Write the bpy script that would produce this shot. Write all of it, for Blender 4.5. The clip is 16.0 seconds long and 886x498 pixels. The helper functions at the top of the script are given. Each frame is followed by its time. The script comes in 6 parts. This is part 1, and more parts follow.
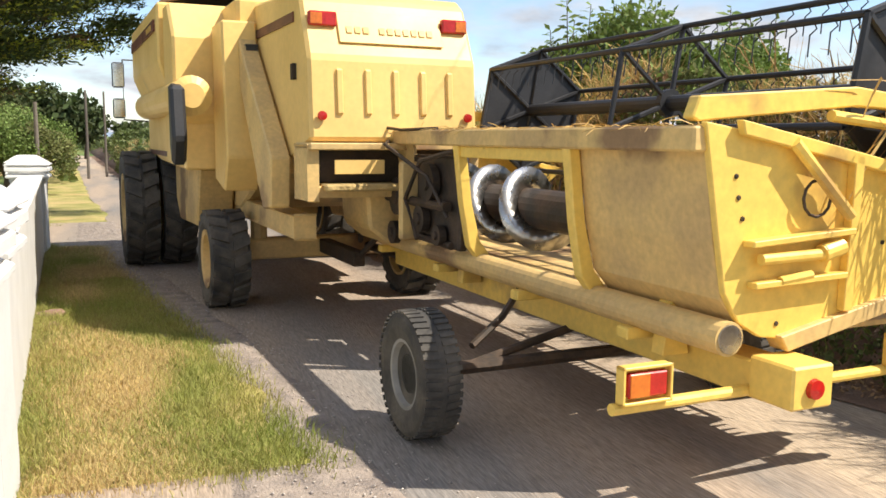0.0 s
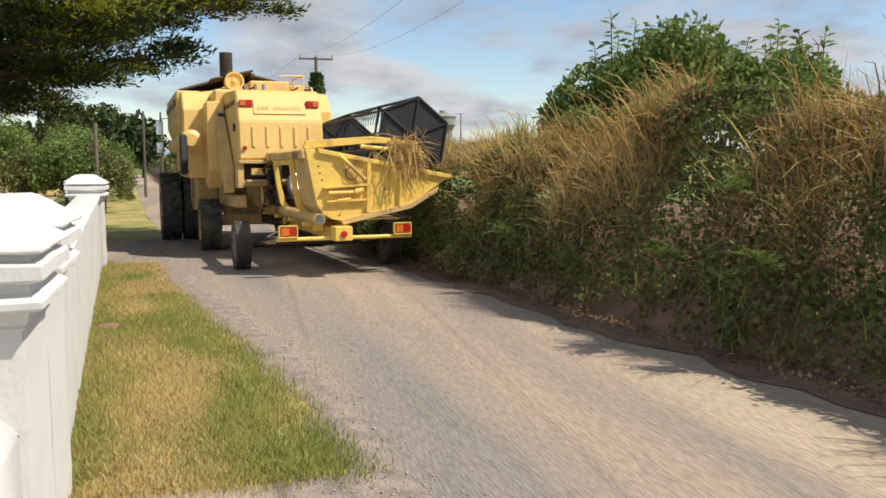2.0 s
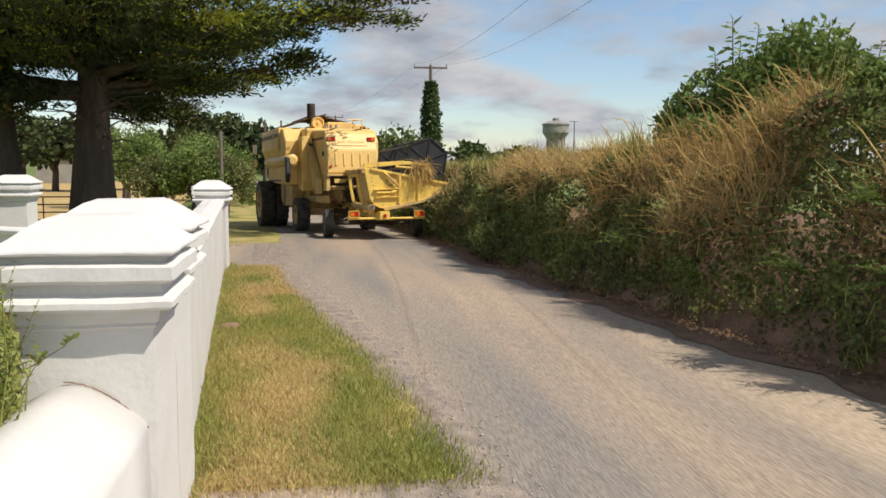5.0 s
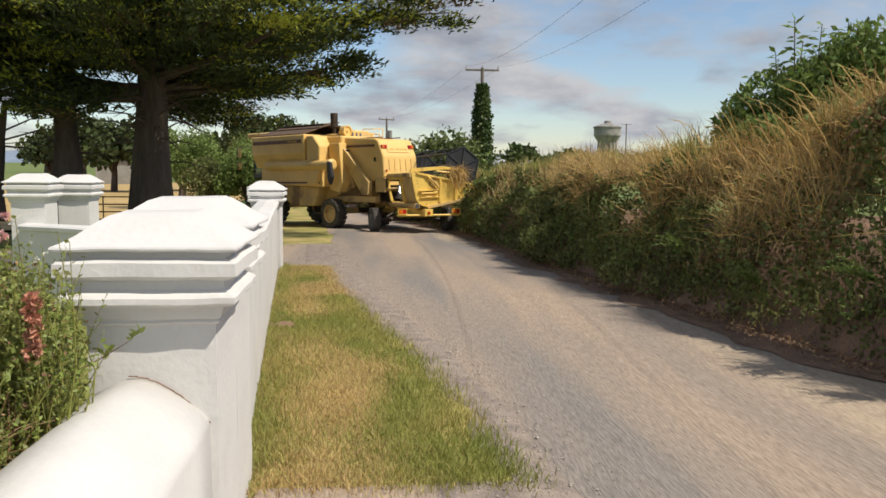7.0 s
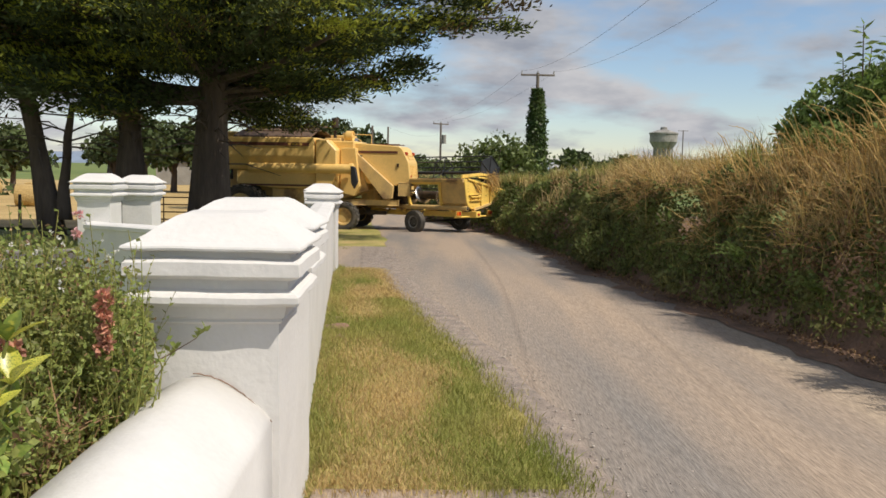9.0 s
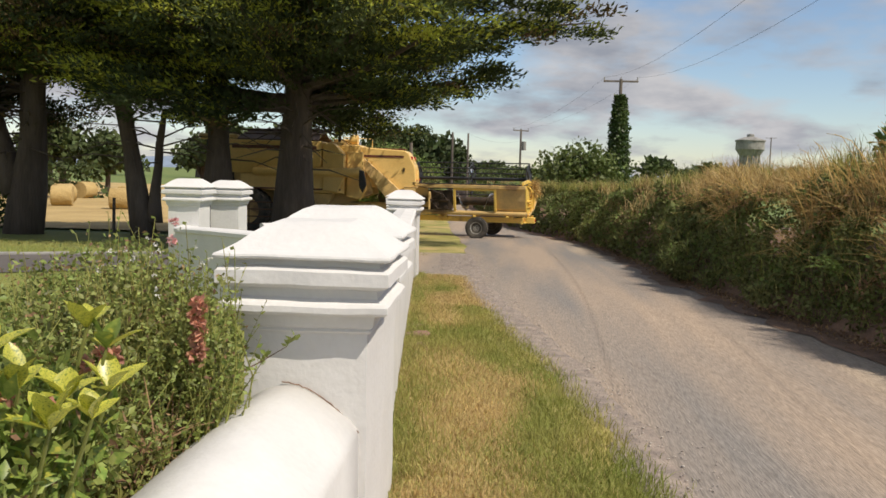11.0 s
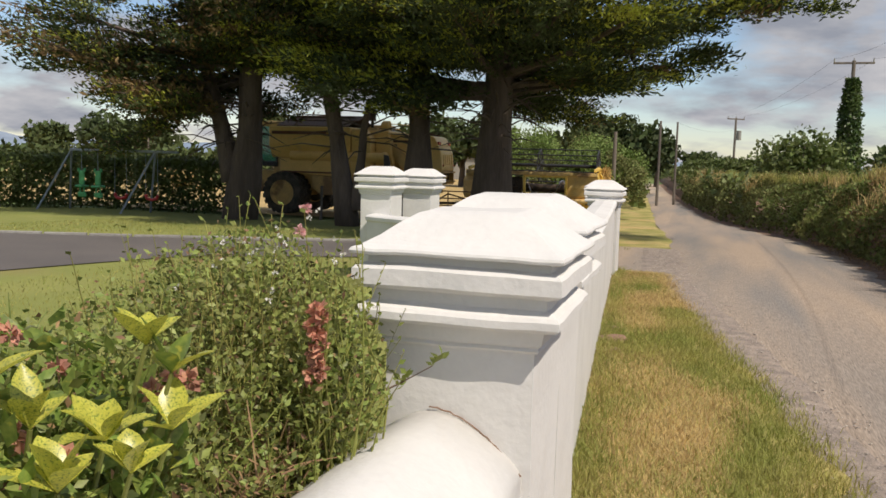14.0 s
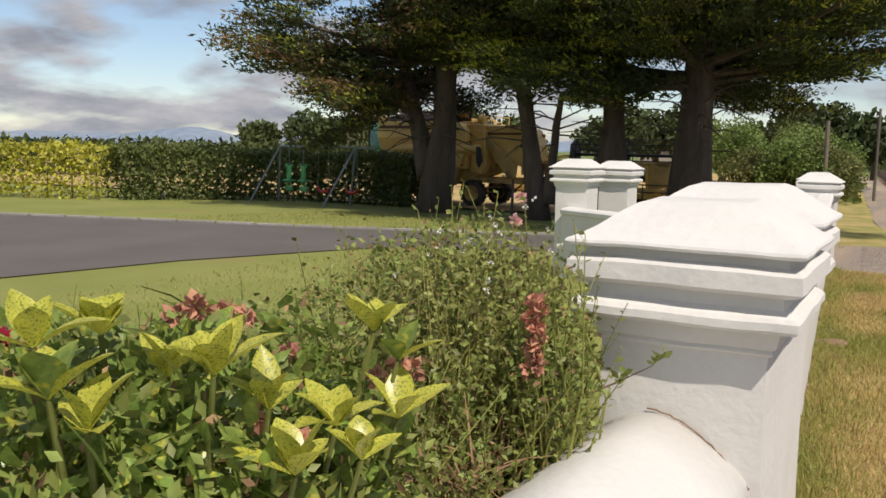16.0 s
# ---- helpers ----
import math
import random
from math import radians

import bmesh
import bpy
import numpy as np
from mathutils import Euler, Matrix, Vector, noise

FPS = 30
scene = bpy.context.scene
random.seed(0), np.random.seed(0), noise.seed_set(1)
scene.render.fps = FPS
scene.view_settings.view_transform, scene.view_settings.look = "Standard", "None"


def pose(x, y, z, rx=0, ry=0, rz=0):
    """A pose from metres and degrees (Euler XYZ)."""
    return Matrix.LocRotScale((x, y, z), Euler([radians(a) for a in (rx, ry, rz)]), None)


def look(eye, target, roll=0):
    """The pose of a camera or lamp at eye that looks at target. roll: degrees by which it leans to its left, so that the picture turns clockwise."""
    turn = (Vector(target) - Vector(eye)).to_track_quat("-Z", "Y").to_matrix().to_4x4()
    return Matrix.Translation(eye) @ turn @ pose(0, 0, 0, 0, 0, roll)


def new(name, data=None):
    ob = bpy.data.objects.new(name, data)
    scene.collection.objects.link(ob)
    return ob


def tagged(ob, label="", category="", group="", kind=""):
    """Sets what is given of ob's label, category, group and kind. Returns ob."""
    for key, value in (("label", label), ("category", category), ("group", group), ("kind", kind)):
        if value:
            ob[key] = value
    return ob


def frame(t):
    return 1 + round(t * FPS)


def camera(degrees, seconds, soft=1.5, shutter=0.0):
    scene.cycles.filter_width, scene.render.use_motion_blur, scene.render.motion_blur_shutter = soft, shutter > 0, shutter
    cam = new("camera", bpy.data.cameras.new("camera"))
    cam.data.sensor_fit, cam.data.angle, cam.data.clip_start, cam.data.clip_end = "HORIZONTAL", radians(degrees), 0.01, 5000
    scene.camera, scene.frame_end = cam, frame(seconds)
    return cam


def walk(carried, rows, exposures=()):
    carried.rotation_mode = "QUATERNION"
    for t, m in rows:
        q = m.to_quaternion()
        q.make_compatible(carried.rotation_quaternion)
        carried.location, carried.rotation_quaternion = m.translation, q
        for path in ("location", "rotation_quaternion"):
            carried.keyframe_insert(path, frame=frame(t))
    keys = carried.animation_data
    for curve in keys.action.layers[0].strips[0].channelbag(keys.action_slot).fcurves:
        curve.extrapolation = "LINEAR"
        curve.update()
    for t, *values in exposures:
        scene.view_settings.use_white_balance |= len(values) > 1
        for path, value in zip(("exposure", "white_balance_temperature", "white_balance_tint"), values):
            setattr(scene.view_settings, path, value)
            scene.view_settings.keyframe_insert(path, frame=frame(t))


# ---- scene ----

# ------------------------------------------------------------ camera and its way
cam = camera(55.0, 16.0, soft=1.6)
PATH = [
    (0, pose(0.500, -3.250, 1.805, 82.60, -0.45, -19.30)),
    (0.5, pose(0.542, -3.319, 1.800, 83.37, -0.29, -18.42)),
    (1, pose(0.535, -3.331, 1.797, 83.80, -0.22, -17.65)),
    (1.5, pose(0.539, -3.333, 1.803, 83.75, -0.15, -16.87)),
    (2, pose(0.547, -3.357, 1.806, 83.70, 0.03, -15.96)),
    (2.5, pose(0.549, -3.369, 1.808, 83.72, 0.14, -14.86)),
    (3, pose(0.551, -3.373, 1.808, 83.78, 0.25, -13.51)),
    (3.5, pose(0.549, -3.386, 1.812, 83.89, 0.19, -11.99)),
    (4, pose(0.549, -3.401, 1.815, 84.03, 0.04, -10.62)),
    (6.5, pose(0.504, -3.351, 1.796, 84.31, -0.39, -5.96)),
    (7, pose(0.494, -3.353, 1.793, 84.36, -0.42, -5.13)),
    (7.5, pose(0.489, -3.353, 1.792, 84.41, -0.45, -4.30)),
    (8, pose(0.480, -3.354, 1.791, 84.47, -0.60, -3.48)),
    (8.5, pose(0.467, -3.349, 1.790, 84.55, -0.82, -2.59)),
    (9, pose(0.452, -3.340, 1.790, 84.62, -1.06, -1.58)),
    (11.5, pose(0.391, -3.198, 1.804, 85.24, -1.58, 5.19)),
    (12, pose(0.390, -3.079, 1.799, 85.78, -1.80, 6.67)),
    (12.5, pose(0.397, -2.974, 1.796, 86.28, -2.09, 7.97)),
    (13, pose(0.396, -2.823, 1.783, 86.24, -2.35, 9.31)),
    (13.5, pose(0.420, -2.684, 1.779, 85.30, -1.81, 12.54)),
    (14, pose(0.388, -2.541, 1.762, 83.97, -1.61, 17.30)),
    (14.5, pose(0.348, -2.467, 1.749, 83.60, -1.64, 21.18)),
    (15, pose(0.321, -2.450, 1.738, 83.69, -1.19, 24.67)),
    (15.5, pose(0.299, -2.466, 1.733, 83.48, -1.23, 27.61)),
    (16, pose(0.270, -2.487, 1.737, 83.30, -1.08, 29.91)),
]
walk(cam, PATH, exposures=[(0, 0.78, 6500, 11), (1.0, 0.42, 6500, 11), (3.5, 0.24, 6500, 11), (7.0, 0.07, 6500, 12), (12.5, 0.04, 6600, 13), (16, 0.0, 6600, 14)])

# ------------------------------------------------------------ world, sun
SUN_AZ, SUN_EL = radians(-33), radians(52)   # azimuth from +x, turned towards -y
sun_dir = Vector((math.cos(SUN_AZ) * math.cos(SUN_EL), math.sin(SUN_AZ) * math.cos(SUN_EL), math.sin(SUN_EL)))
sun = new("sun", bpy.data.lights.new("sun", "SUN"))
sun.data.energy, sun.data.angle, sun.data.color = 4.3, radians(0.5), (1.0, 0.92, 0.79)
sun.matrix_world = look(sun_dir * 60, (0, 0, 0))

world = bpy.data.worlds.new("world")
scene.world = world
world.use_nodes = True
wn, wl = world.node_tree.nodes, world.node_tree.links
wn.clear()


def wnode(kind, **kw):
    n = wn.new(kind)
    for k, v in kw.items():
        n.inputs[k].default_value = v
    return n


w_out = wn.new("ShaderNodeOutputWorld")
w_bg = wn.new("ShaderNodeBackground")
w_sky = wn.new("ShaderNodeTexSky")
w_sky.sky_type, w_sky.sun_disc = "NISHITA", False
w_sky.sun_elevation, w_sky.sun_rotation = SUN_EL, math.pi / 2 - SUN_AZ
w_sky.air_density, w_sky.dust_density, w_sky.ozone_density = 1.0, 0.25, 2.6
w_co = wn.new("ShaderNodeTexCoord")
w_sep = wn.new("ShaderNodeSeparateXYZ")
w_add = wn.new("ShaderNodeMath"); w_add.operation = "MAXIMUM"; w_add.inputs[1].default_value = 0.0
w_add2 = wn.new("ShaderNodeMath"); w_add2.operation = "ADD"; w_add2.inputs[1].default_value = 0.30
w_div = wn.new("ShaderNodeVectorMath"); w_div.operation = "DIVIDE"
w_comb = wn.new("ShaderNodeCombineXYZ")
wl.new(w_co.outputs["Generated"], w_sep.inputs[0])
wl.new(w_sep.outputs["Z"], w_add.inputs[0])
wl.new(w_add.outputs[0], w_add2.inputs[0])
for i in range(3):
    wl.new(w_add2.outputs[0], w_comb.inputs[i])
wl.new(w_co.outputs["Generated"], w_div.inputs[0])
wl.new(w_comb.outputs[0], w_div.inputs[1])
w_map = wn.new("ShaderNodeMapping")
w_map.inputs["Location"].default_value = (1.7, 0.4, 0.0)
w_map.inputs["Scale"].default_value = (1.0, 1.0, 1.9)
wl.new(w_div.outputs[0], w_map.inputs[0])
w_noise = wnode("ShaderNodeTexNoise", Scale=2.6, Detail=9.0, Roughness=0.5)
wl.new(w_map.outputs[0], w_noise.inputs["Vector"])
w_ramp = wn.new("ShaderNodeValToRGB")
w_ramp.color_ramp.elements[0].position, w_ramp.color_ramp.elements[1].position = 0.42, 0.58
wl.new(w_noise.outputs["Fac"], w_ramp.inputs[0])
w_noise2 = wnode("ShaderNodeTexNoise", Scale=3.4, Detail=6.0, Roughness=0.55)
wl.new(w_map.outputs[0], w_noise2.inputs["Vector"])
w_tone = wn.new("ShaderNodeValToRGB")
w_tone.color_ramp.elements[0].position, w_tone.color_ramp.elements[1].position = 0.36, 0.64
w_tone.color_ramp.elements[0].color = (2.6, 2.85, 3.3, 1)
w_tone.color_ramp.elements[1].color = (4.75, 4.8, 4.9, 1)
wl.new(w_noise2.outputs["Fac"], w_tone.inputs[0])
w_mix = wn.new("ShaderNodeMix"); w_mix.data_type = "RGBA"
wl.new(w_ramp.outputs[0], w_mix.inputs["Factor"])
wl.new(w_sky.outputs[0], w_mix.inputs["A"])
wl.new(w_tone.outputs[0], w_mix.inputs["B"])
wl.new(w_mix.outputs["Result"], w_bg.inputs["Color"])
w_bg.inputs["Strength"].default_value = 0.115
wl.new(w_bg.outputs[0], w_out.inputs[0])


# ------------------------------------------------------------ materials
def mat(name, c1, c2, scale=3.0, rough=0.7, bump=0.15, metal=0.0, fine=40.0, c3=None, spot=0.62, island=0.0, coat=0.0,
        trans=0.0, stretch=(1, 1, 1), rand=0.0, bump_dist=0.01, mixpos=(0.35, 0.65), grainy=0.17):
    """Two colours mixed by a coarse noise, a third in patches, fine value grain, bump, and a random tint by island or object."""
    m = bpy.data.materials.new(name)
    m.use_nodes = True
    n, l = m.node_tree.nodes, m.node_tree.links
    b = n["Principled BSDF"]
    co = n.new("ShaderNodeTexCoord")
    mp = n.new("ShaderNodeMapping")
    mp.inputs["Scale"].default_value = stretch
    l.new(co.outputs["Object"], mp.inputs[0])

    def noi(s, det=5.0):
        q = n.new("ShaderNodeTexNoise")
        q.inputs["Scale"].default_value, q.inputs["Detail"].default_value = s, det
        l.new(mp.outputs[0], q.inputs["Vector"])
        return q

    def ramp(src, p0, p1):
        q = n.new("ShaderNodeMapRange")
        q.inputs["From Min"].default_value, q.inputs["From Max"].default_value = p0, p1
        l.new(src, q.inputs["Value"])
        return q.outputs[0]

    def mixc(fac, a, bb, mode="MIX"):
        q = n.new("ShaderNodeMix")
        q.data_type, q.blend_type = "RGBA", mode
        for sock, v in (("Factor", fac), ("A", a), ("B", bb)):
            if isinstance(v, (tuple, float, int)):
                q.inputs[sock].default_value = (*v, 1) if isinstance(v, tuple) else v
            else:
                l.new(v, q.inputs[sock])
        return q.outputs["Result"]

    coarse, grain = noi(scale), noi(fine, 3.0)
    col = mixc(ramp(coarse.outputs["Fac"], *mixpos), c1, c2)
    if c3:
        patch = noi(scale * 0.43, 8.0)
        col = mixc(ramp(patch.outputs["Fac"], spot, spot + 0.08), col, c3)
    vary = ramp(grain.outputs["Fac"], 0.25, 0.75)
    hsv = n.new("ShaderNodeHueSaturation")
    val = n.new("ShaderNodeMapRange")
    val.inputs["To Min"].default_value, val.inputs["To Max"].default_value = 1 - grainy, 1 + grainy
    l.new(vary, val.inputs["Value"])
    value = val.outputs[0]
    if island or rand:
        geo = n.new("ShaderNodeNewGeometry") if island else n.new("ShaderNodeObjectInfo")
        src = geo.outputs["Random Per Island"] if island else geo.outputs["Random"]
        iv = n.new("ShaderNodeMapRange")
        a = island or rand
        iv.inputs["To Min"].default_value, iv.inputs["To Max"].default_value = 1 - a, 1 + a
        l.new(src, iv.inputs["Value"])
        mu = n.new("ShaderNodeMath"); mu.operation = "MULTIPLY"
        l.new(value, mu.inputs[0]); l.new(iv.outputs[0], mu.inputs[1])
        value = mu.outputs[0]
        hu = n.new("ShaderNodeMapRange")
        hu.inputs["To Min"].default_value, hu.inputs["To Max"].default_value = 0.5 - 0.04 * a, 0.5 + 0.03 * a
        l.new(src, hu.inputs["Value"])
        l.new(hu.outputs[0], hsv.inputs["Hue"])
    l.new(value, hsv.inputs["Value"])
    l.new(col, hsv.inputs["Color"])
    l.new(hsv.outputs[0], b.inputs["Base Color"])
    rr = n.new("ShaderNodeMapRange")
    rr.inputs["To Min"].default_value, rr.inputs["To Max"].default_value = max(rough - 0.12, 0.03), min(rough + 0.12, 1.0)
    l.new(coarse.outputs["Fac"], rr.inputs["Value"])
    l.new(rr.outputs[0], b.inputs["Roughness"])
    b.inputs["Metallic"].default_value = metal
    b.inputs["Coat Weight"].default_value = coat
    if bump:
        bp = n.new("ShaderNodeBump")
        bp.inputs["Strength"].default_value, bp.inputs["Distance"].default_value = bump, bump_dist
        l.new(grain.outputs["Fac"], bp.inputs["Height"])
        l.new(bp.outputs[0], b.inputs["Normal"])
    if trans:
        t = n.new("ShaderNodeBsdfTranslucent")
        l.new(hsv.outputs[0], t.inputs["Color"])
        ms = n.new("ShaderNodeMixShader")
        ms.inputs[0].default_value = trans
        out = n["Material Output"]
        l.new(b.outputs[0], ms.inputs[1]); l.new(t.outputs[0], ms.inputs[2]); l.new(ms.outputs[0], out.inputs["Surface"])
    return m


M = {}
M["yellow"] = mat("yellow_paint", (0.85, 0.575, 0.20), (0.77, 0.51, 0.165), 1.2, 0.45, 0.05, fine=18, c3=(0.56, 0.40, 0.19), spot=0.62, grainy=0.06)
M["yellow_header"] = mat("rust_stained_yellow_paint", (0.88, 0.605, 0.13), (0.80, 0.54, 0.12), 2.2, 0.42, 0.08, fine=22, c3=(0.40, 0.235, 0.085), spot=0.615, grainy=0.1)
M["yellow_dusty"] = mat("dusty_yellow_paint", (0.70, 0.48, 0.18), (0.54, 0.37, 0.16), 2.4, 0.62, 0.12, fine=25, c3=(0.27, 0.165, 0.08), spot=0.575, grainy=0.13)
M["dark_metal"] = mat("dark_greasy_metal", (0.035, 0.028, 0.022), (0.09, 0.06, 0.04), 6, 0.6, 0.2, 0.4)
M["steel"] = mat("worn_bright_steel", (0.55, 0.55, 0.55), (0.35, 0.33, 0.3), 6, 0.28, 0.05, 0.95)
M["black"] = mat("black_sheet", (0.018, 0.018, 0.02), (0.03, 0.03, 0.033), 3, 0.5, 0.05)
M["rubber"] = mat("tyre_rubber", (0.045, 0.042, 0.038), (0.12, 0.105, 0.085), 4, 0.9, 0.25)
M["red_lens"] = mat("red_lens", (0.5, 0.02, 0.015), (0.4, 0.015, 0.01), 8, 0.2, 0.02)
M["amber_lens"] = mat("amber_lens", (0.75, 0.2, 0.02), (0.6, 0.15, 0.02), 8, 0.2, 0.02)
M["stripe"] = mat("brown_stripe", (0.16, 0.05, 0.03), (0.1, 0.035, 0.025), 4, 0.5, 0.03)
M["emblem"] = mat("pale_lettering", (0.7, 0.45, 0.12), (0.6, 0.36, 0.08), 4, 0.5, 0.03)
M["straw"] = mat("straw", (0.62, 0.43, 0.16), (0.45, 0.29, 0.09), 9, 0.75, 0.0, island=0.3, trans=0.2)
M["white"] = mat("white_masonry_paint", (0.70, 0.69, 0.665), (0.64, 0.63, 0.605), 2.2, 0.78, 0.4, fine=34, bump_dist=0.007, c3=(0.56, 0.54, 0.49), spot=0.72, grainy=0.03)
M["tarmac"] = mat("worn_lane_tarmac", (0.37, 0.287, 0.213), (0.215, 0.197, 0.178), 0.8, 0.9, 0.6, fine=85, c3=(0.44, 0.35, 0.25), spot=0.53, grainy=0.34, stretch=(1, 0.10, 1), bump_dist=0.012, mixpos=(0.38, 0.62))
M["drive"] = mat("drive_tarmac", (0.105, 0.094, 0.087), (0.13, 0.115, 0.104), 0.7, 0.9, 0.4, fine=90)
M["gravel"] = mat("grey_gravel", (0.37, 0.305, 0.25), (0.24, 0.20, 0.172), 6, 0.95, 0.9, fine=70, bump_dist=0.02, c3=(0.3, 0.25, 0.2))
M["soil"] = mat("red_brown_soil", (0.26, 0.16, 0.105), (0.17, 0.11, 0.075), 3, 0.95, 0.8, fine=30, bump_dist=0.03)
M["lawn"] = mat("mown_lawn", (0.20, 0.23, 0.048), (0.26, 0.27, 0.07), 0.55, 0.95, 0.9, fine=60, bump_dist=0.02, c3=(0.25, 0.23, 0.07), spot=0.6)
M["verge"] = mat("dry_verge_turf", (0.24, 0.24, 0.055), (0.43, 0.35, 0.13), 1.1, 0.95, 0.9, fine=45, bump_dist=0.02, c3=(0.46, 0.34, 0.14), spot=0.54, grainy=0.3)
M["field"] = mat("pasture", (0.11, 0.17, 0.035), (0.17, 0.20, 0.05), 0.05, 0.95, 0.6, fine=3)
M["stubble"] = mat("straw_stubble", (0.50, 0.36, 0.15), (0.40, 0.28, 0.11), 0.4, 0.95, 0.8, fine=14, bump_dist=0.05)
M["blade"] = mat("grass_blade", (0.25, 0.29, 0.06), (0.42, 0.37, 0.12), 0.9, 0.7, 0.0, island=0.3, trans=0.35)
M["blade_dry"] = mat("dry_grass_blade", (0.60, 0.46, 0.21), (0.47, 0.34, 0.145), 1.2, 0.8, 0.0, island=0.3, trans=0.3)
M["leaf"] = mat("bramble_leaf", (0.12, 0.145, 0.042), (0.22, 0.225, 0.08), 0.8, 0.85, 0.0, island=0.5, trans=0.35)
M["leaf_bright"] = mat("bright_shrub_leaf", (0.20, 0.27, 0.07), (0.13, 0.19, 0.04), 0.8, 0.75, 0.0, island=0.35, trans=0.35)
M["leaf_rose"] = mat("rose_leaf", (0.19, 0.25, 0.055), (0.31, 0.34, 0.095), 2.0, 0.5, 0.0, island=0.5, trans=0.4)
M["leaf_dead"] = mat("dead_brown_leaf", (0.38, 0.24, 0.12), (0.25, 0.155, 0.08), 2.0, 0.8, 0.0, island=0.4, trans=0.2)
M["leaf_ivy"] = mat("ivy_leaf", (0.055, 0.095, 0.025), (0.10, 0.14, 0.04), 0.8, 0.45, 0.0, island=0.4, trans=0.2)
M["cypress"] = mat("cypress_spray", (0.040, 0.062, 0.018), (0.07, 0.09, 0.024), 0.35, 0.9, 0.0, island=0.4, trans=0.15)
# cypress leaf colour with sunlight painted in, for the tops of sprays
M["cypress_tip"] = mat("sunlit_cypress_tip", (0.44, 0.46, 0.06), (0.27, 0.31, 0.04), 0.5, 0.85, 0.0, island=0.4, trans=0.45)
M["cypress_brown"] = mat("browned_cypress_spray", (0.20, 0.125, 0.05), (0.12, 0.085, 0.035), 0.4, 0.8, 0.0, island=0.4, trans=0.2)
M["far_leaf"] = mat("far_tree_leaf", (0.05, 0.075, 0.022), (0.085, 0.11, 0.03), 0.12, 0.8, 0.0, island=0.35, trans=0.2)
M["privet"] = mat("yellow_privet_leaf", (0.50, 0.46, 0.05), (0.30, 0.32, 0.04), 0.5, 0.6, 0.0, island=0.3, trans=0.3)
M["hedge_leaf"] = mat("hedge_leaf", (0.085, 0.12, 0.028), (0.14, 0.17, 0.045), 0.4, 0.6, 0.0, island=0.35, trans=0.25)
M["bark"] = mat("cypress_bark", (0.075, 0.055, 0.042), (0.13, 0.10, 0.08), 3, 0.95, 0.9, fine=16, stretch=(1, 1, 0.18), bump_dist=0.04)
M["twig"] = mat("brown_twig", (0.14, 0.085, 0.05), (0.09, 0.06, 0.04), 8, 0.9, 0.2)
M["pole"] = mat("weathered_pole_wood", (0.19, 0.16, 0.13), (0.12, 0.10, 0.085), 3, 0.9, 0.4, stretch=(1, 1, 0.1))
M["concrete"] = mat("grey_concrete", (0.33, 0.32, 0.29), (0.22, 0.21, 0.19), 0.6, 0.9, 0.3, fine=12)
M["wire"] = mat("dark_wire", (0.02, 0.02, 0.02), (0.03, 0.03, 0.03), 3, 0.6, 0.0)
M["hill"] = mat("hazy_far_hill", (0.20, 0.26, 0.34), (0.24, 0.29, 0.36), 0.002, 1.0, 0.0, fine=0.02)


M["petal_pink"] = mat("pink_rose_petal", (0.75, 0.38, 0.38), (0.8, 0.55, 0.5), 9, 0.6, 0.0, island=0.15, trans=0.4)
M["petal_faded"] = mat("faded_coral_petal", (0.68, 0.33, 0.23), (0.42, 0.22, 0.14), 30, 0.8, 0.0, island=0.3, trans=0.3)
M["petal_red"] = mat("crimson_petal", (0.5, 0.03, 0.06), (0.4, 0.03, 0.05), 9, 0.6, 0.0, island=0.2, trans=0.3)
M["petal_white"] = mat("white_petal", (0.8, 0.78, 0.72), (0.7, 0.68, 0.6), 9, 0.6, 0.0, island=0.1, trans=0.3)
M["variegated"] = mat("yellow_spotted_laurel_leaf", (0.68, 0.64, 0.10), (0.50, 0.54, 0.08), 520, 0.32, 0.05, c3=(0.20, 0.28, 0.045), spot=0.535, fine=60, trans=0.3, island=0.25)
M["laurel"] = mat("dark_laurel_leaf", (0.17, 0.26, 0.055), (0.26, 0.34, 0.075), 80, 0.35, 0.05, c3=(0.5, 0.5, 0.08), spot=0.58, trans=0.35, island=0.3)
M["green_plastic"] = mat("green_plastic", (0.10, 0.42, 0.16), (0.08, 0.36, 0.13), 6, 0.4, 0.02)
M["red_plastic"] = mat("red_plastic", (0.5, 0.04, 0.04), (0.42, 0.03, 0.03), 6, 0.4, 0.02)
M["blue_steel"] = mat("blue_grey_painted_steel", (0.20, 0.25, 0.30), (0.26, 0.28, 0.30), 6, 0.5, 0.05)
M["rust"] = mat("rusty_gate_steel", (0.16, 0.08, 0.045), (0.10, 0.06, 0.04), 6, 0.8, 0.2)
M["stone"] = mat("loose_stone", (0.48, 0.42, 0.37), (0.36, 0.32, 0.29), 9, 0.9, 0.2, island=0.35)


def glass_mat(name, colour, rough=0.05):
    m = bpy.data.materials.new(name)
    m.use_nodes = True
    b = m.node_tree.nodes["Principled BSDF"]
    b.inputs["Base Color"].default_value = (*colour, 1)
    b.inputs["Roughness"].default_value = rough
    b.inputs["Transmission Weight"].default_value = 0.85
    b.inputs["IOR"].default_value = 1.45
    return m


M["cab_glass"] = glass_mat("teal_cab_glass", (0.25, 0.62, 0.58))
M["mirror"] = mat("mirror_glass", (0.8, 0.82, 0.85), (0.8, 0.82, 0.85), 3, 0.08, 0.0, 1.0)


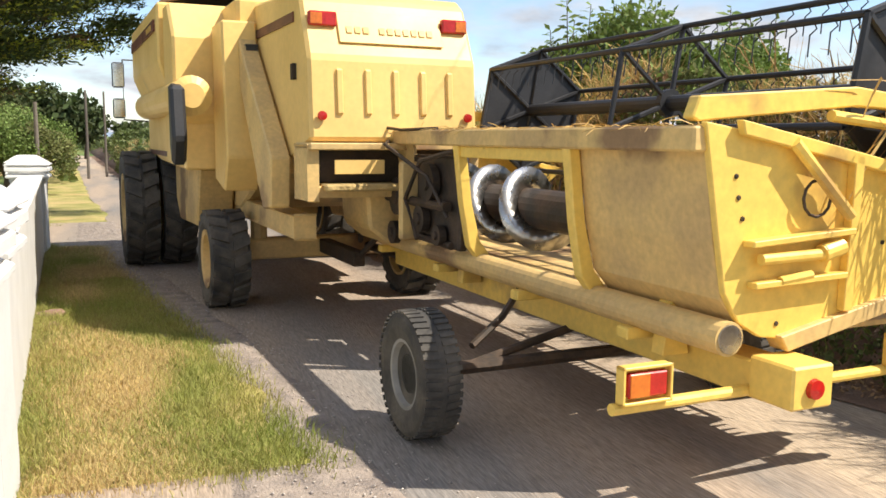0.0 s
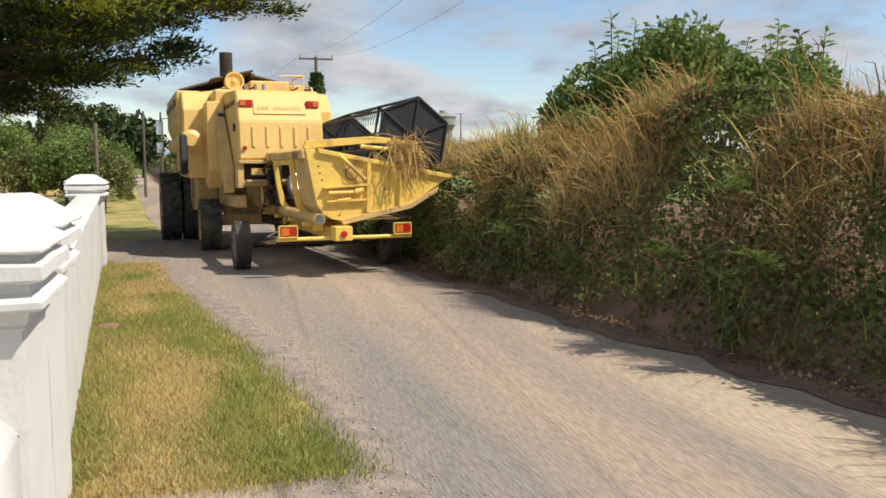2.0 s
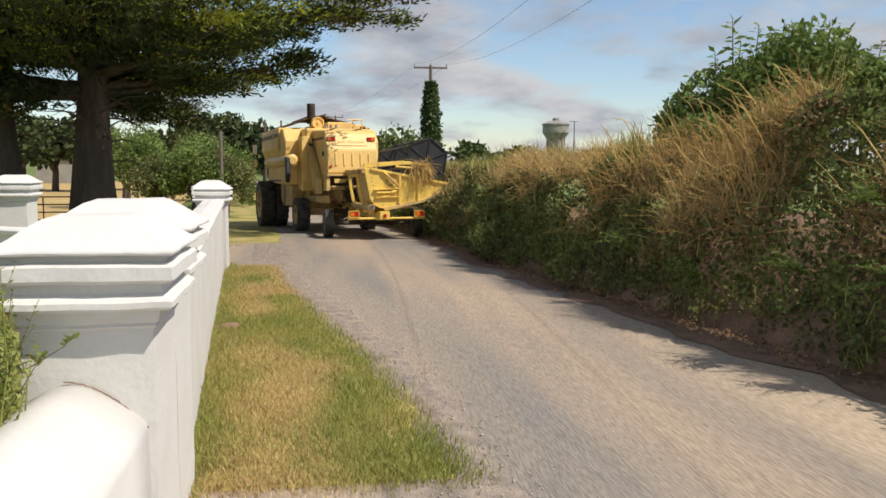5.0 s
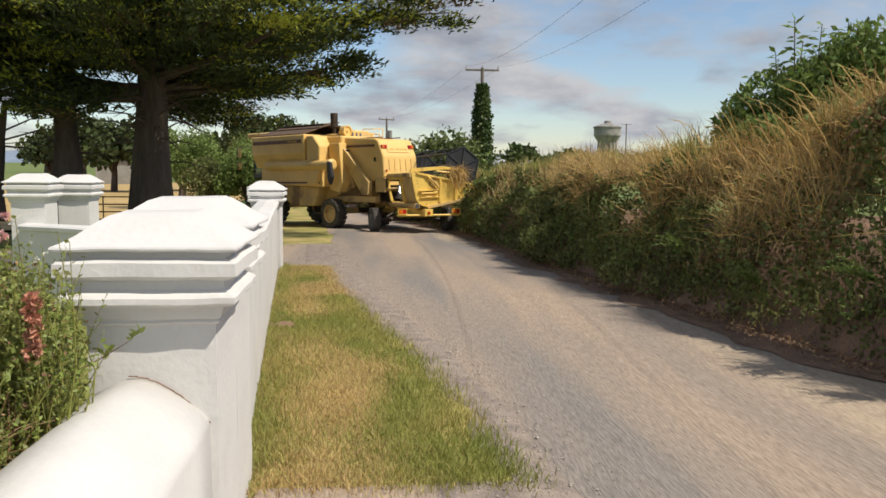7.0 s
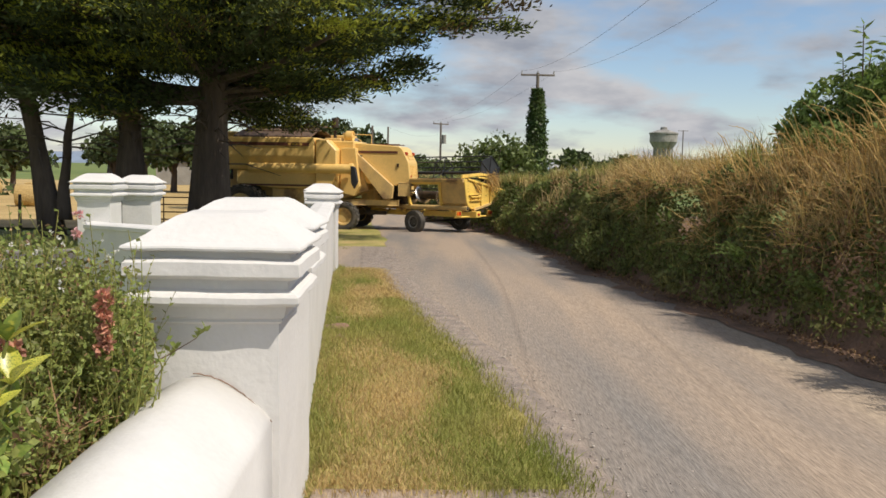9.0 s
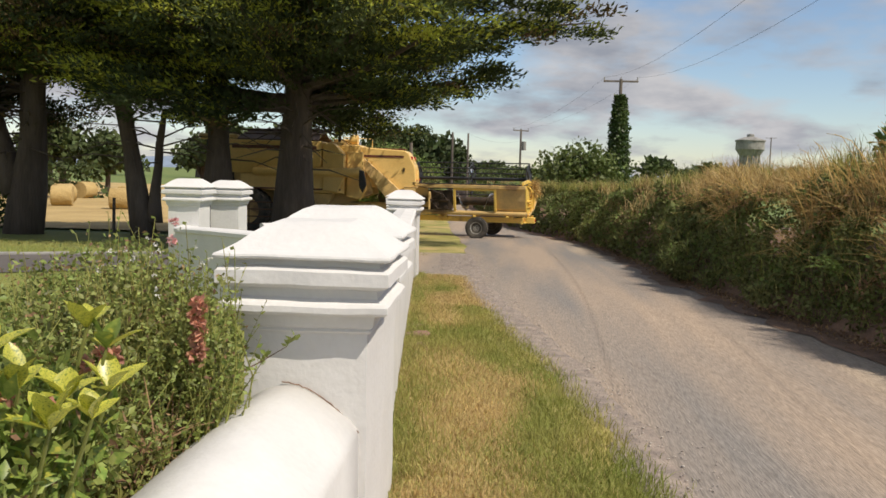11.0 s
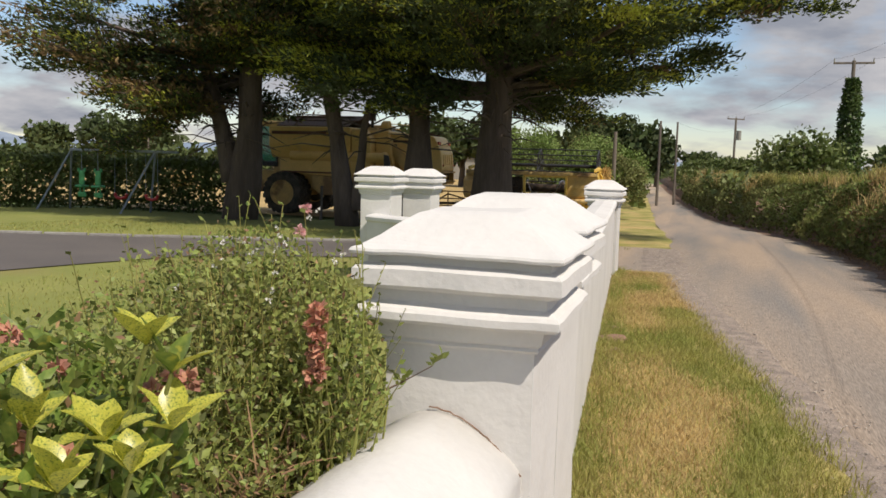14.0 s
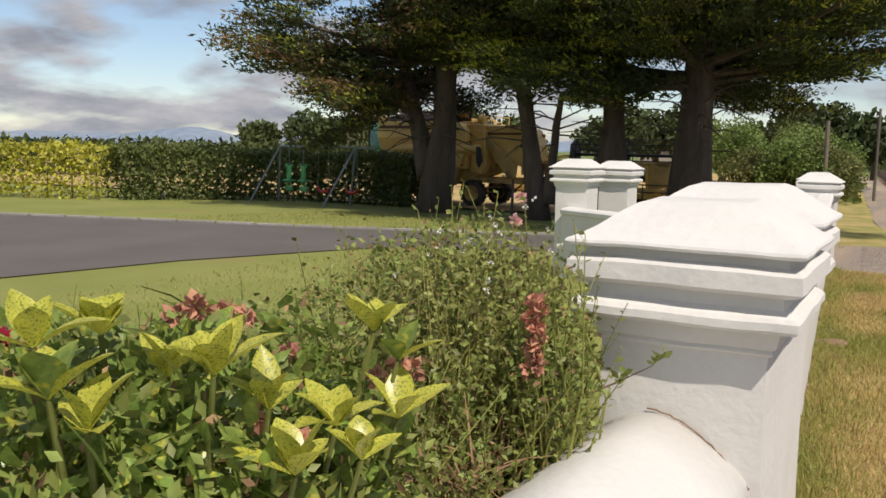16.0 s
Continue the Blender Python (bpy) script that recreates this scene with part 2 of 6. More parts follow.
# ------------------------------------------------------------ mesh helpers
def finish(bm, name, material, smooth=False):
    me = bpy.data.meshes.new(name)
    bm.normal_update()
    bm.to_mesh(me)
    bm.free()
    me.materials.append(material)
    if smooth:
        for p in me.polygons:
            p.use_smooth = True
    return me


def part(name, bm, material, parent=None, label="", smooth=False):
    ob = new(name, finish(bm, name, material, smooth))
    if parent is not None:
        ob.parent = parent
    if label:
        ob["label"] = label
    return ob


def bevel(bm, w, seg=1):
    bmesh.ops.bevel(bm, geom=bm.edges[:], offset=w, segments=seg, affect="EDGES", profile=0.6)
    return bm


def box(bm, x0, x1, y0, y1, z0, z1, w=0.0):
    """A box between the given bounds, its edges bevelled by w, added to bm."""
    t = bmesh.new()
    bmesh.ops.create_cube(t, size=1)
    for v in t.verts:
        v.co = Vector((x0 + (v.co.x + 0.5) * (x1 - x0), y0 + (v.co.y + 0.5) * (y1 - y0), z0 + (v.co.z + 0.5) * (z1 - z0)))
    if w:
        bevel(t, w)
    merge(bm, t)
    return bm


def merge(bm, t, m=None):
    me = bpy.data.meshes.new("tmp")
    t.to_mesh(me)
    t.free()
    if m is not None:
        me.transform(m)
    bm.from_mesh(me)
    bpy.data.meshes.remove(me)
    return bm


def prism(bm, pts, axis, a, b, w=0.0):
    """A closed outline of 2D points, drawn out along an axis (0: points are y,z; 1: x,z; 2: x,y) from a to b."""
    t = bmesh.new()

    def at(p, d):
        return {0: (d, p[0], p[1]), 1: (p[0], d, p[1]), 2: (p[0], p[1], d)}[axis]
    lo = [t.verts.new(at(p, a)) for p in pts]
    hi = [t.verts.new(at(p, b)) for p in pts]
    t.faces.new(lo)
    t.faces.new(hi[::-1])
    for i in range(len(pts)):
        j = (i + 1) % len(pts)
        t.faces.new((lo[j], lo[i], hi[i], hi[j]))
    bmesh.ops.recalc_face_normals(t, faces=t.faces[:])
    if w:
        bevel(t, w)
    return merge(bm, t)


def rod(bm, p, q, r0, r1=None, seg=8):
    """A tapered round bar from p to q."""
    p, q = Vector(p), Vector(q)
    d = q - p
    t = bmesh.new()
    bmesh.ops.create_cone(t, cap_ends=True, segments=seg, radius1=r0, radius2=r0 if r1 is None else r1, depth=d.length)
    m = Matrix.Translation((p + q) / 2) @ d.to_track_quat("Z", "Y").to_matrix().to_4x4()
    return merge(bm, t, m)


def tube(bm, pts, r, seg=6):
    """A round bar along a line of points, with one radius or one for each point."""
    rs = r if isinstance(r, (list, tuple)) else [r] * len(pts)
    pts = [Vector(p) for p in pts]
    rings = []
    for i, p in enumerate(pts):
        d = (pts[min(i + 1, len(pts) - 1)] - pts[max(i - 1, 0)]).normalized()
        a = d.orthogonal().normalized() if abs(d.z) > 0.9 else d.cross(Vector((0, 0, 1))).normalized()
        if abs(d.z) > 0.9:
            a = Vector((1, 0, 0)) - d * d.x
            a.normalize()
        b = d.cross(a)
        rings.append([bm.verts.new(p + (a * math.cos(k * math.tau / seg) + b * math.sin(k * math.tau / seg)) * rs[i]) for k in range(seg)])
    for u, v in zip(rings, rings[1:]):
        for k in range(seg):
            bm.faces.new((u[k], u[(k + 1) % seg], v[(k + 1) % seg], v[k]))
    bm.faces.new(rings[0][::-1])
    bm.faces.new(rings[-1])
    return bm


def lathe(bm, prof, axis_x=True, seg=28):
    """Turns a profile of (along, radius) about the x axis."""
    rings = []
    for a, r in prof:
        rings.append([bm.verts.new((a, r * math.cos(k * math.tau / seg), r * math.sin(k * math.tau / seg))) for k in range(seg)])
    for u, v in zip(rings, rings[1:]):
        for k in range(seg):
            bm.faces.new((u[k], u[(k + 1) % seg], v[(k + 1) % seg], v[k]))
    bm.faces.new(rings[0][::-1])
    bm.faces.new(rings[-1])
    bmesh.ops.recalc_face_normals(bm, faces=bm.faces[:])
    return bm


def empty(name, label, category, group="", kind=""):
    return tagged(new(name), label, category, group, kind)


rng = np.random.default_rng(7)


def leaves(name, pos, size, material, parent=None, aspect=0.5, up=0.0, direction=None, fold=0.25):
    """Many small folded leaves, one mesh: a kite of four points each at the places pos, with random turns.
    up: how far the leaves lie flat; direction: lengthwise direction for each leaf, if given."""
    pos = np.asarray(pos, float)
    n = len(pos)
    size = np.broadcast_to(np.asarray(size, float), (n,)) * rng.uniform(0.7, 1.3, n)
    d = rng.normal(size=(n, 3)) if direction is None else np.asarray(direction, float) + rng.normal(size=(n, 3)) * 0.25
    d /= np.linalg.norm(d, axis=1)[:, None] + 1e-9
    nr = rng.normal(size=(n, 3)) * (1 - up) + np.array([0, 0, 1.0]) * up * 1.5
    s = np.cross(d, nr)
    s /= np.linalg.norm(s, axis=1)[:, None] + 1e-9
    nn = np.cross(s, d)
    L, Wd = size[:, None], size[:, None] * aspect * 0.5
    a = pos
    b = pos + d * L * 0.45 + s * Wd + nn * Wd * fold
    c = pos + d * L
    e = pos + d * L * 0.45 - s * Wd + nn * Wd * fold
    verts = np.stack([a, b, c, e], 1).reshape(-1, 3)
    k = np.arange(n)[:, None] * 4
    tris = np.concatenate([k + [[0, 1, 2]], k + [[0, 2, 3]]], 1).reshape(-1, 3)
    return raw(name, verts, tris, material, parent)


def raw(name, verts, faces, material, parent=None):
    me = bpy.data.meshes.new(name)
    faces = np.asarray(faces, np.int32)
    w = faces.shape[1]
    me.vertices.add(len(verts))
    me.vertices.foreach_set("co", np.asarray(verts, np.float32).ravel())
    me.loops.add(faces.size)
    me.loops.foreach_set("vertex_index", faces.ravel())
    me.polygons.add(len(faces))
    me.polygons.foreach_set("loop_start", np.arange(0, faces.size, w, dtype=np.int32))
    me.update(calc_edges=True)
    me.materials.append(material)
    ob = new(name, me)
    if parent is not None:
        ob.parent = parent
    return ob


def blades(name, pos, height, material, parent=None, width=0.012, lean=0.35):
    """Thin upright blades, bent once, one mesh."""
    pos = np.asarray(pos, float)
    n = len(pos)
    h = np.broadcast_to(np.asarray(height, float), (n,)) * rng.uniform(0.55, 1.35, n)
    a = rng.uniform(0, math.tau, n)
    w = np.stack([np.cos(a), np.sin(a), 0 * a], 1) * (width * rng.uniform(0.7, 1.3, n))[:, None] * 0.5
    ln = rng.normal(size=(n, 2)) * lean
    off = np.stack([ln[:, 0] * h, ln[:, 1] * h, h], 1)
    mid = np.stack([ln[:, 0] * h * 0.3, ln[:, 1] * h * 0.3, h * 0.6], 1)
    verts = np.stack([pos - w, pos + w, pos + mid + w * 0.7, pos + mid - w * 0.7, pos + off], 1).reshape(-1, 3)
    k = np.arange(n)[:, None] * 5
    tris = np.concatenate([k + [[0, 1, 2]], k + [[0, 2, 3]], k + [[3, 2, 4]]], 1).reshape(-1, 3)
    return raw(name, verts, tris, material, parent)


# ------------------------------------------------------------ ground
def slope(y):
    """Height of the lane and gardens: level near the house, then falling gently away."""
    y = np.asarray(y, float)
    a = np.where(y < 8, 0.0, -0.00325 * (np.clip(y, 8, 12) - 8) ** 2)
    a = np.where(y > 12, -0.052 - 0.026 * (np.clip(y, 12, 32) - 12), a)
    k = np.clip(y, 32, 40) - 32
    return np.where(y > 32, -0.572 - 0.026 * (k - k * k / 16), a)


def gz(y):
    return float(slope(y))


ROAD_Y = np.array([-14, -4, 1, 4.2, 6.5, 9.5, 12, 18, 24, 31, 40, 58, 90, 150, 260.0])
ROAD_L = np.array([2.0, 1.75, 1.5, 1.2, 0.8, 0.25, 0.0, -0.35, -0.75, -1.4, -2.1, -3.5, -6.4, -12, -25.0])
ROAD_R = np.array([7.0, 6.0, 5.5, 4.9, 4.5, 4.05, 3.85, 3.75, 3.5, 2.2, 0.7, -1.2, -3.6, -8.5, -21.0])


def road_l(y):
    return np.interp(y, ROAD_Y, ROAD_L)


def road_r(y):
    return np.interp(y, ROAD_Y, ROAD_R)


def strip(name, left, right, ys, dz, material, nx=6, wobble=0.0, crown=0.0, skirt=False):
    """A sheet of ground between two lines x=left(y), x=right(y)."""
    ys = np.asarray(ys, float)
    vs = []
    for y in ys:
        a, b = float(left(y)), float(right(y))
        a += wobble * noise.noise((a, y * 1.7, 3.0)); b += wobble * noise.noise((b, y * 1.7, 9.0))
        for i in range(nx + 1):
            u = i / nx
            edge = y == ys[0] or y == ys[-1] or i in (0, nx)
            vs.append((a + (b - a) * u, y, gz(y) + (min(dz, 0) - 0.06 if edge and skirt else dz) + crown * 4 * u * (1 - u)))
    m = nx + 1
    fs = [(j * m + i, j * m + i + 1, (j + 1) * m + i + 1, (j + 1) * m + i) for j in range(len(ys) - 1) for i in range(nx)]
    return raw(name, vs, fs, material)


def sheet_axis(lo, hi, near, step):
    a = list(np.arange(-near, near + 1e-6, step))
    out, d = [], step
    p = near
    while p < hi:
        d *= 1.25
        p += d
        out.append(p)
    neg, d, p = [], step, near
    while p < -lo:
        d *= 1.25
        p += d
        neg.append(-p)
    return np.array(neg[::-1] + a + out)


gx, gy = sheet_axis(-3500, 3500, 44, 1.0), sheet_axis(-800, 4200, 60, 1.0)
GX, GY = np.meshgrid(gx, gy)
GZ = slope(GY) - 0.07
right_field = np.clip((GX - np.interp(GY, ROAD_Y, ROAD_R) - 2.2) / 2.0, 0, 1) * np.clip((160 - GY) / 60, 0, 1)
GZ = GZ + 1.15 * right_field
GZ = GZ + np.clip((GY - 90) / 300, 0, 1) * (1.5 + 2.5 * np.clip(GX / 200, -0.4, 1))
nxg = len(gx)
gf = [(j * nxg + i, j * nxg + i + 1, (j + 1) * nxg + i + 1, (j + 1) * nxg + i) for j in range(len(gy) - 1) for i in range(nxg - 1)]
ground = tagged(raw("ground", np.stack([GX, GY, GZ], -1).reshape(-1, 3), gf, M["field"]), "green pasture land reaching to the horizon", "ground", kind="structure")

near_y = np.concatenate([np.arange(-14, 60, 0.5), np.arange(60, 262, 6)])
road = tagged(strip("road", road_l, road_r, near_y, 0.0, M["tarmac"], 10, 0.05, 0.03), "narrow worn lane of pale dusty tarmac", "road", kind="structure")


def wall_x(y):
    return -0.12 - 0.078 * np.asarray(y, float)


def verge_r(y):
    return road_l(y) - 0.25 + 0.2 * np.clip((6 - np.asarray(y, float)) / 5, 0, 1)


tagged(strip("verge", lambda y: wall_x(y) - 0.1, verge_r, np.arange(1.15, 12.2, 0.15), 0.02, M["verge"], 22, 0.16, skirt=True), "sun-browned grass verge between wall and lane", "verge", kind="structure")
tagged(strip("gravel_shoulder", lambda y: road_l(y) - 0.75, lambda y: road_l(y) + 0.3, np.arange(-8, 19, 0.3), 0.008, M["gravel"], 8, 0.12, skirt=True), "loose grey gravel along the lane edge", "gravel", kind="structure")
tagged(strip("wall_foot", lambda y: wall_x(y) - 0.1, lambda y: wall_x(y) + 0.2 + 0.1 * np.sin(y * 1.3), np.arange(3.0, 12.2, 0.25), 0.026, M["soil"], 5, 0.12, skirt=True), "stony brown soil along the wall foot", "soil", kind="structure")
tagged(strip("entrance_apron", lambda y: -2.4 + 0 * y, lambda y: road_l(y) + 0.1, np.arange(12.0, 18.6, 0.5), 0.006, M["tarmac"], 8, 0.3), "worn tarmac entrance crossing the verge", "driveway", kind="structure")
tagged(strip("near_apron", lambda y: wall_x(0) + 0 * y, lambda y: road_l(y), np.arange(-9, 1.6, 0.5), 0.004, M["tarmac"], 8, 0.2), "pale tarmac at the end of the verge", "pavement", kind="structure")
tagged(strip("far_verge", lambda y: road_l(y) - 2.6, lambda y: road_l(y) + 0.15, np.arange(17.4, 120, 1.0), 0.02, M["verge"], 12, 0.3, skirt=True), "rough grass verge along the lane", "verge", kind="structure")
tagged(strip("hedge_foot", lambda y: road_r(y) - 0.45, lambda y: road_r(y) + 1.2, np.concatenate([np.arange(-10, 60, 0.4), np.arange(60, 200, 5)]), 0.022, M["soil"], 4, 0.35), "bare red-brown soil at the hedge foot", "soil", kind="structure")
tagged(strip("lawn", lambda y: -70 + 0 * y, lambda y: np.minimum(wall_x(y) - 0.3, road_l(y) - 1.2), np.arange(-9, 23.5, 0.5), -0.005, M["lawn"], 40), "short mown garden lawn", "lawn", kind="structure")
tagged(strip("stubble_field", lambda y: -260 + 0 * y, lambda y: road_l(y) - 4.5, np.concatenate([np.arange(25, 60, 1.0), np.arange(60, 121, 10)]), 0.0, M["stubble"], 30), "harvested field of golden stubble", "field", kind="structure")


def ground_patch(name, outline, dz, material, label, category):
    """A flat-lying patch with the given outline, cut into bands that follow the slope."""
    bm = bmesh.new()
    bm.faces.new([bm.verts.new((x, y, 0)) for x, y in outline])
    for y in np.arange(-8, 26, 0.5):
        bmesh.ops.bisect_plane(bm, geom=bm.verts[:] + bm.edges[:] + bm.faces[:], plane_co=(0, float(y), 0), plane_no=(0, 1, 0))
    for v in bm.verts:
        v.co.z = gz(v.co.y) + dz
    bmesh.ops.recalc_face_normals(bm, faces=bm.faces[:])
    return tagged(part(name, bm, material), label, category, kind="structure")


DRIVE = [(-1.6, 12.4), (-5.5, 11.6), (-8.0, 10.0), (-9.4, 6.5), (-10.0, 3.5), (-10.4, -8), (-40, -8), (-40, 3.0), (-26, 7.0), (-19, 9.7), (-11.2, 12.7), (-6, 15.6), (-1.6, 17.0)]
ground_patch("house_drive", DRIVE, 0.012, M["drive"], "dark tarmac house drive crossing the lawn", "driveway")
kerb_line = DRIVE[7:13]
bm = bmesh.new()
for (xa, ya), (xb, yb) in zip(kerb_line, kerb_line[1:]):
    n = max(1, int(math.hypot(xb - xa, yb - ya) / 0.92))
    for i in range(n):
        u0, u1 = i / n + 0.004, (i + 1) / n - 0.004
        p = Vector((xa + (xb - xa) * u0, ya + (yb - ya) * u0, 0)); q = Vector((xa + (xb - xa) * u1, ya + (yb - ya) * u1, 0))
        t = bmesh.new()
        box(t, -(q - p).length / 2, (q - p).length / 2, -0.06, 0.06, -0.1, 0.06, 0.01)
        c = (p + q) / 2
        merge(bm, t, Matrix.Translation((c.x, c.y, gz(c.y))) @ Matrix.Rotation(math.atan2(q.y - p.y, q.x - p.x), 4, "Z"))
tagged(part("drive_kerb", bm, M["concrete"]), "low pale concrete kerb edging the drive", "kerb", kind="structure")


# ------------------------------------------------------------ white walls and piers
def worn(bm, amount=0.006, scale=6.0):
    for v in bm.verts:
        v.co += Vector((noise.noise(v.co * scale), noise.noise(v.co * scale + Vector((7, 0, 0))), noise.noise(v.co * scale + Vector((0, 9, 0))))) * amount
    return bm


def ring_prism(bm, levels):
    """Square rings (half width, z), joined from below to above and closed on top."""
    n = 9
    prev = None
    for h, z in levels:
        ring = []
        for k in range(4):
            a = [(-1, -1), (1, -1), (1, 1), (-1, 1)][k]
            b = [(1, -1), (1, 1), (-1, 1), (-1, -1)][k]
            for i in range(n):
                u = i / n
                ring.append(bm.verts.new(((a[0] + (b[0] - a[0]) * u) * h, (a[1] + (b[1] - a[1]) * u) * h, z)))
        if prev:
            for i in range(len(ring)):
                j = (i + 1) % len(ring)
                bm.faces.new((prev[i], prev[j], ring[j], ring[i]))
        else:
            bm.faces.new(ring[::-1])
        prev = ring
    bm.faces.new(prev)
    return bm


def pier(label, x, y, w, top, base, group, k=None, inset=0.0):
    """A square rendered pier: shaft, stepped moulding and a domed cap. x, y: middle; w: width of the cap; top: height of the cap's lower edge."""
    e = empty("gate_pier", label, "pier", group)
    e.location = (x, y, 0)
    k = k or w / 0.65
    h = w / 2
    bm = bmesh.new()
    lv = [(h - 0.086 * k - inset, base)] + [(h - 0.086 * k - inset, base + (top - 0.28 * k - base) * i / 6) for i in range(1, 7)]
    part("shaft", worn(ring_prism(bm, lv)), M["white"], e)
    bm = bmesh.new()
    t = top
    lv = [(h - 0.10 * k - inset, t - 0.286 * k), (h - 0.076 * k - inset, t - 0.280 * k), (h - 0.070 * k - inset, t - 0.272 * k), (h - 0.076 * k - inset, t - 0.262 * k), (h - 0.064 * k - inset, t - 0.254 * k), (h - 0.058 * k - inset * 0.7, t - 0.212 * k),
          (h - 0.024 * k, t - 0.204 * k), (h - 0.014 * k, t - 0.194 * k), (h - 0.014 * k, t - 0.172 * k), (h - 0.024 * k, t - 0.160 * k), (h - 0.055 * k, t - 0.143 * k), (h - 0.056 * k, t - 0.112 * k),
          (h - 0.016 * k, t - 0.100 * k), (h - 0.006 * k, t - 0.092 * k), (h - 0.007 * k, t - 0.045 * k), (h - 0.018 * k, t - 0.034 * k), (h - 0.044 * k, t - 0.028 * k), (h - 0.044 * k, t - 0.002 * k)]
    part("moulding", worn(ring_prism(bm, lv)), M["white"], e, "stepped white moulding")
    bm = bmesh.new()
    lv = [(h - 0.03 * k, t - 0.006 * k), (h - 0.002 * k, t), (h, t + 0.008 * k), (h - 0.004 * k, t + 0.016 * k), (h * 0.90, t + 0.030 * k), (h * 0.78, t + 0.056 * k), (h * 0.64, t + 0.090 * k), (h * 0.50, t + 0.120 * k), (h * 0.42, t + 0.130 * k), (h * 0.2, t + 0.133 * k), (h * 0.05, t + 0.134 * k)]
    part("cap", worn(ring_prism(bm, lv)), M["white"], e, "domed white cap with a worn edge")
    return e


GP = "white wall piers"
pier("white painted square pier with stepped moulding and domed cap", -0.365, 0.365, 0.71, 1.45, -0.02, GP, 1.08, 0.008)
pier("white painted pier standing close behind another on the wall", -0.40, 1.13, 0.70, 1.48, -0.02, GP, 1.08, 0.008)
pier("white gate pier at the entrance beside the lane", -1.18, 11.36, 0.62, 1.35, -0.08, GP)
pier("white gate pier close behind its twin at the entrance", -1.29, 12.1, 0.60, 1.365, -0.1, GP)
pier("white garden pier beside a low grey-shaded wall", -4.10, 8.94, 0.62, 1.51, -0.05, GP)
pier("white garden pier close behind its twin in the garden wall", -3.80, 9.85, 0.60, 1.49, -0.05, GP)


def garden_wall(name, a, b, thick, top, label, round_top=0.0, base=-0.1):
    """A rendered wall from a to b with a coping, gabled or half-round."""
    a, b = Vector((*a, 0)), Vector((*b, 0))
    L = (b - a).length
    h = thick / 2
    if round_top:
        half = [(1.0, 1.0), (0.97, 0.86), (0.86, 0.68), (0.68, 0.46), (0.48, 0.25), (0.28, 0.09), (0.12, 0.015)]
        out = [(-h, base)] + [(-h * k, top - round_top * d) for k, d in half] + [(0, top)] + [(h * k, top - round_top * d) for k, d in half[::-1]] + [(h, base)]
    else:
        out = [(-h, base), (-h, top - 0.1), (-h - 0.025, top - 0.09), (-h - 0.025, top - 0.04), (-h, top - 0.02), (0, top), (h, top - 0.02), (h + 0.025, top - 0.04), (h + 0.025, top - 0.09), (h, top - 0.1), (h, base)]
    bm = bmesh.new()
    n = max(2, int(L / 0.35))
    rows = [[bm.verts.new((x, L * j / n, z)) for x, z in out] for j in range(n + 1)]
    for u, v in zip(rows, rows[1:]):
        for i in range(len(out) - 1):
            bm.faces.new((u[i], u[i + 1], v[i + 1], v[i]))
    bm.faces.new(rows[0]); bm.faces.new(rows[-1][::-1])
    bmesh.ops.recalc_face_normals(bm, faces=bm.faces[:])
    worn(bm, 0.008, 2.5)
    d = b - a
    bm.transform(Matrix.Translation(a) @ Matrix.Rotation(math.atan2(d.y, d.x) - math.pi / 2, 4, "Z"))
    return tagged(part(name, bm, M["white"], smooth=bool(round_top)), label, "wall", kind="structure")


garden_wall("wall_roadside", (-0.36, 1.47), (-1.14, 11.05), 0.30, 1.20, "white painted roadside garden wall")
garden_wall("wall_near", (-0.44, 0.16), (-0.44, -7.0), 0.60, 0.925, "low white wall with a rounded top", 0.20)
crack = [(-0.46 + 0.32 * i / 22, 0.103, 0.938 - 0.20 * (i / 22) ** 1.9 + 0.006 * noise.noise((i * 0.9, 2.0, 0))) for i in range(23)]
tagged(part("trim_crack", tube(bmesh.new(), crack, [0.0025 + 0.002 * abs(noise.noise((i * 1.3, 0, 5))) for i in range(23)], 5), M["soil"]), "dark crack where the wall meets the pier", "crack", kind="structure")
garden_wall("wall_wing", (-4.12, 8.70), (-0.85, 6.7), 0.24, 0.97, "low white garden wall in its own shade")
garden_wall("wall_gate", (-3.4, 10.3), (-1.5, 11.4), 0.24, 0.93, "low white wall between the gate piers")


# ------------------------------------------------------------ wheels
def tyre_mesh(r, w, lugs, depth, slant=0.35, hub=0.55):
    """A tyre about the x axis with lugs on its tread."""
    bm = bmesh.new()
    h = w / 2
    prof = [(-h * 0.55, r * hub), (-h * 0.85, r * (hub + 0.05)), (-h, r * 0.74), (-h * 0.98, r * 0.88), (-h * 0.82, r - depth), (0, r - depth * 0.8), (h * 0.82, r - depth), (h * 0.98, r * 0.88), (h, r * 0.74), (h * 0.85, r * (hub + 0.05)), (h * 0.55, r * hub)]
    lathe(bm, prof, seg=40)
    for i in range(lugs):
        for side in (-1, 1):
            a = (i + (0.5 if side > 0 else 0)) * math.tau / lugs
            t = bmesh.new()
            box(t, 0.02 * side, 0.96 * h * side, -0.09 * r * 20 / lugs, 0.09 * r * 20 / lugs, r - depth * 1.6, r, 0)
            for v in t.verts:
                v.co.y += slant * abs(v.co.x)
                if abs(v.co.x) > 0.5 * h and v.co.z > r - depth:
                    v.co.z -= depth * 0.35
            bmesh.ops.recalc_face_normals(t, faces=t.faces[:])
            merge(bm, t, Matrix.Rotation(a, 4, "X"))
    return finish(bm, "tyre", M["rubber"])


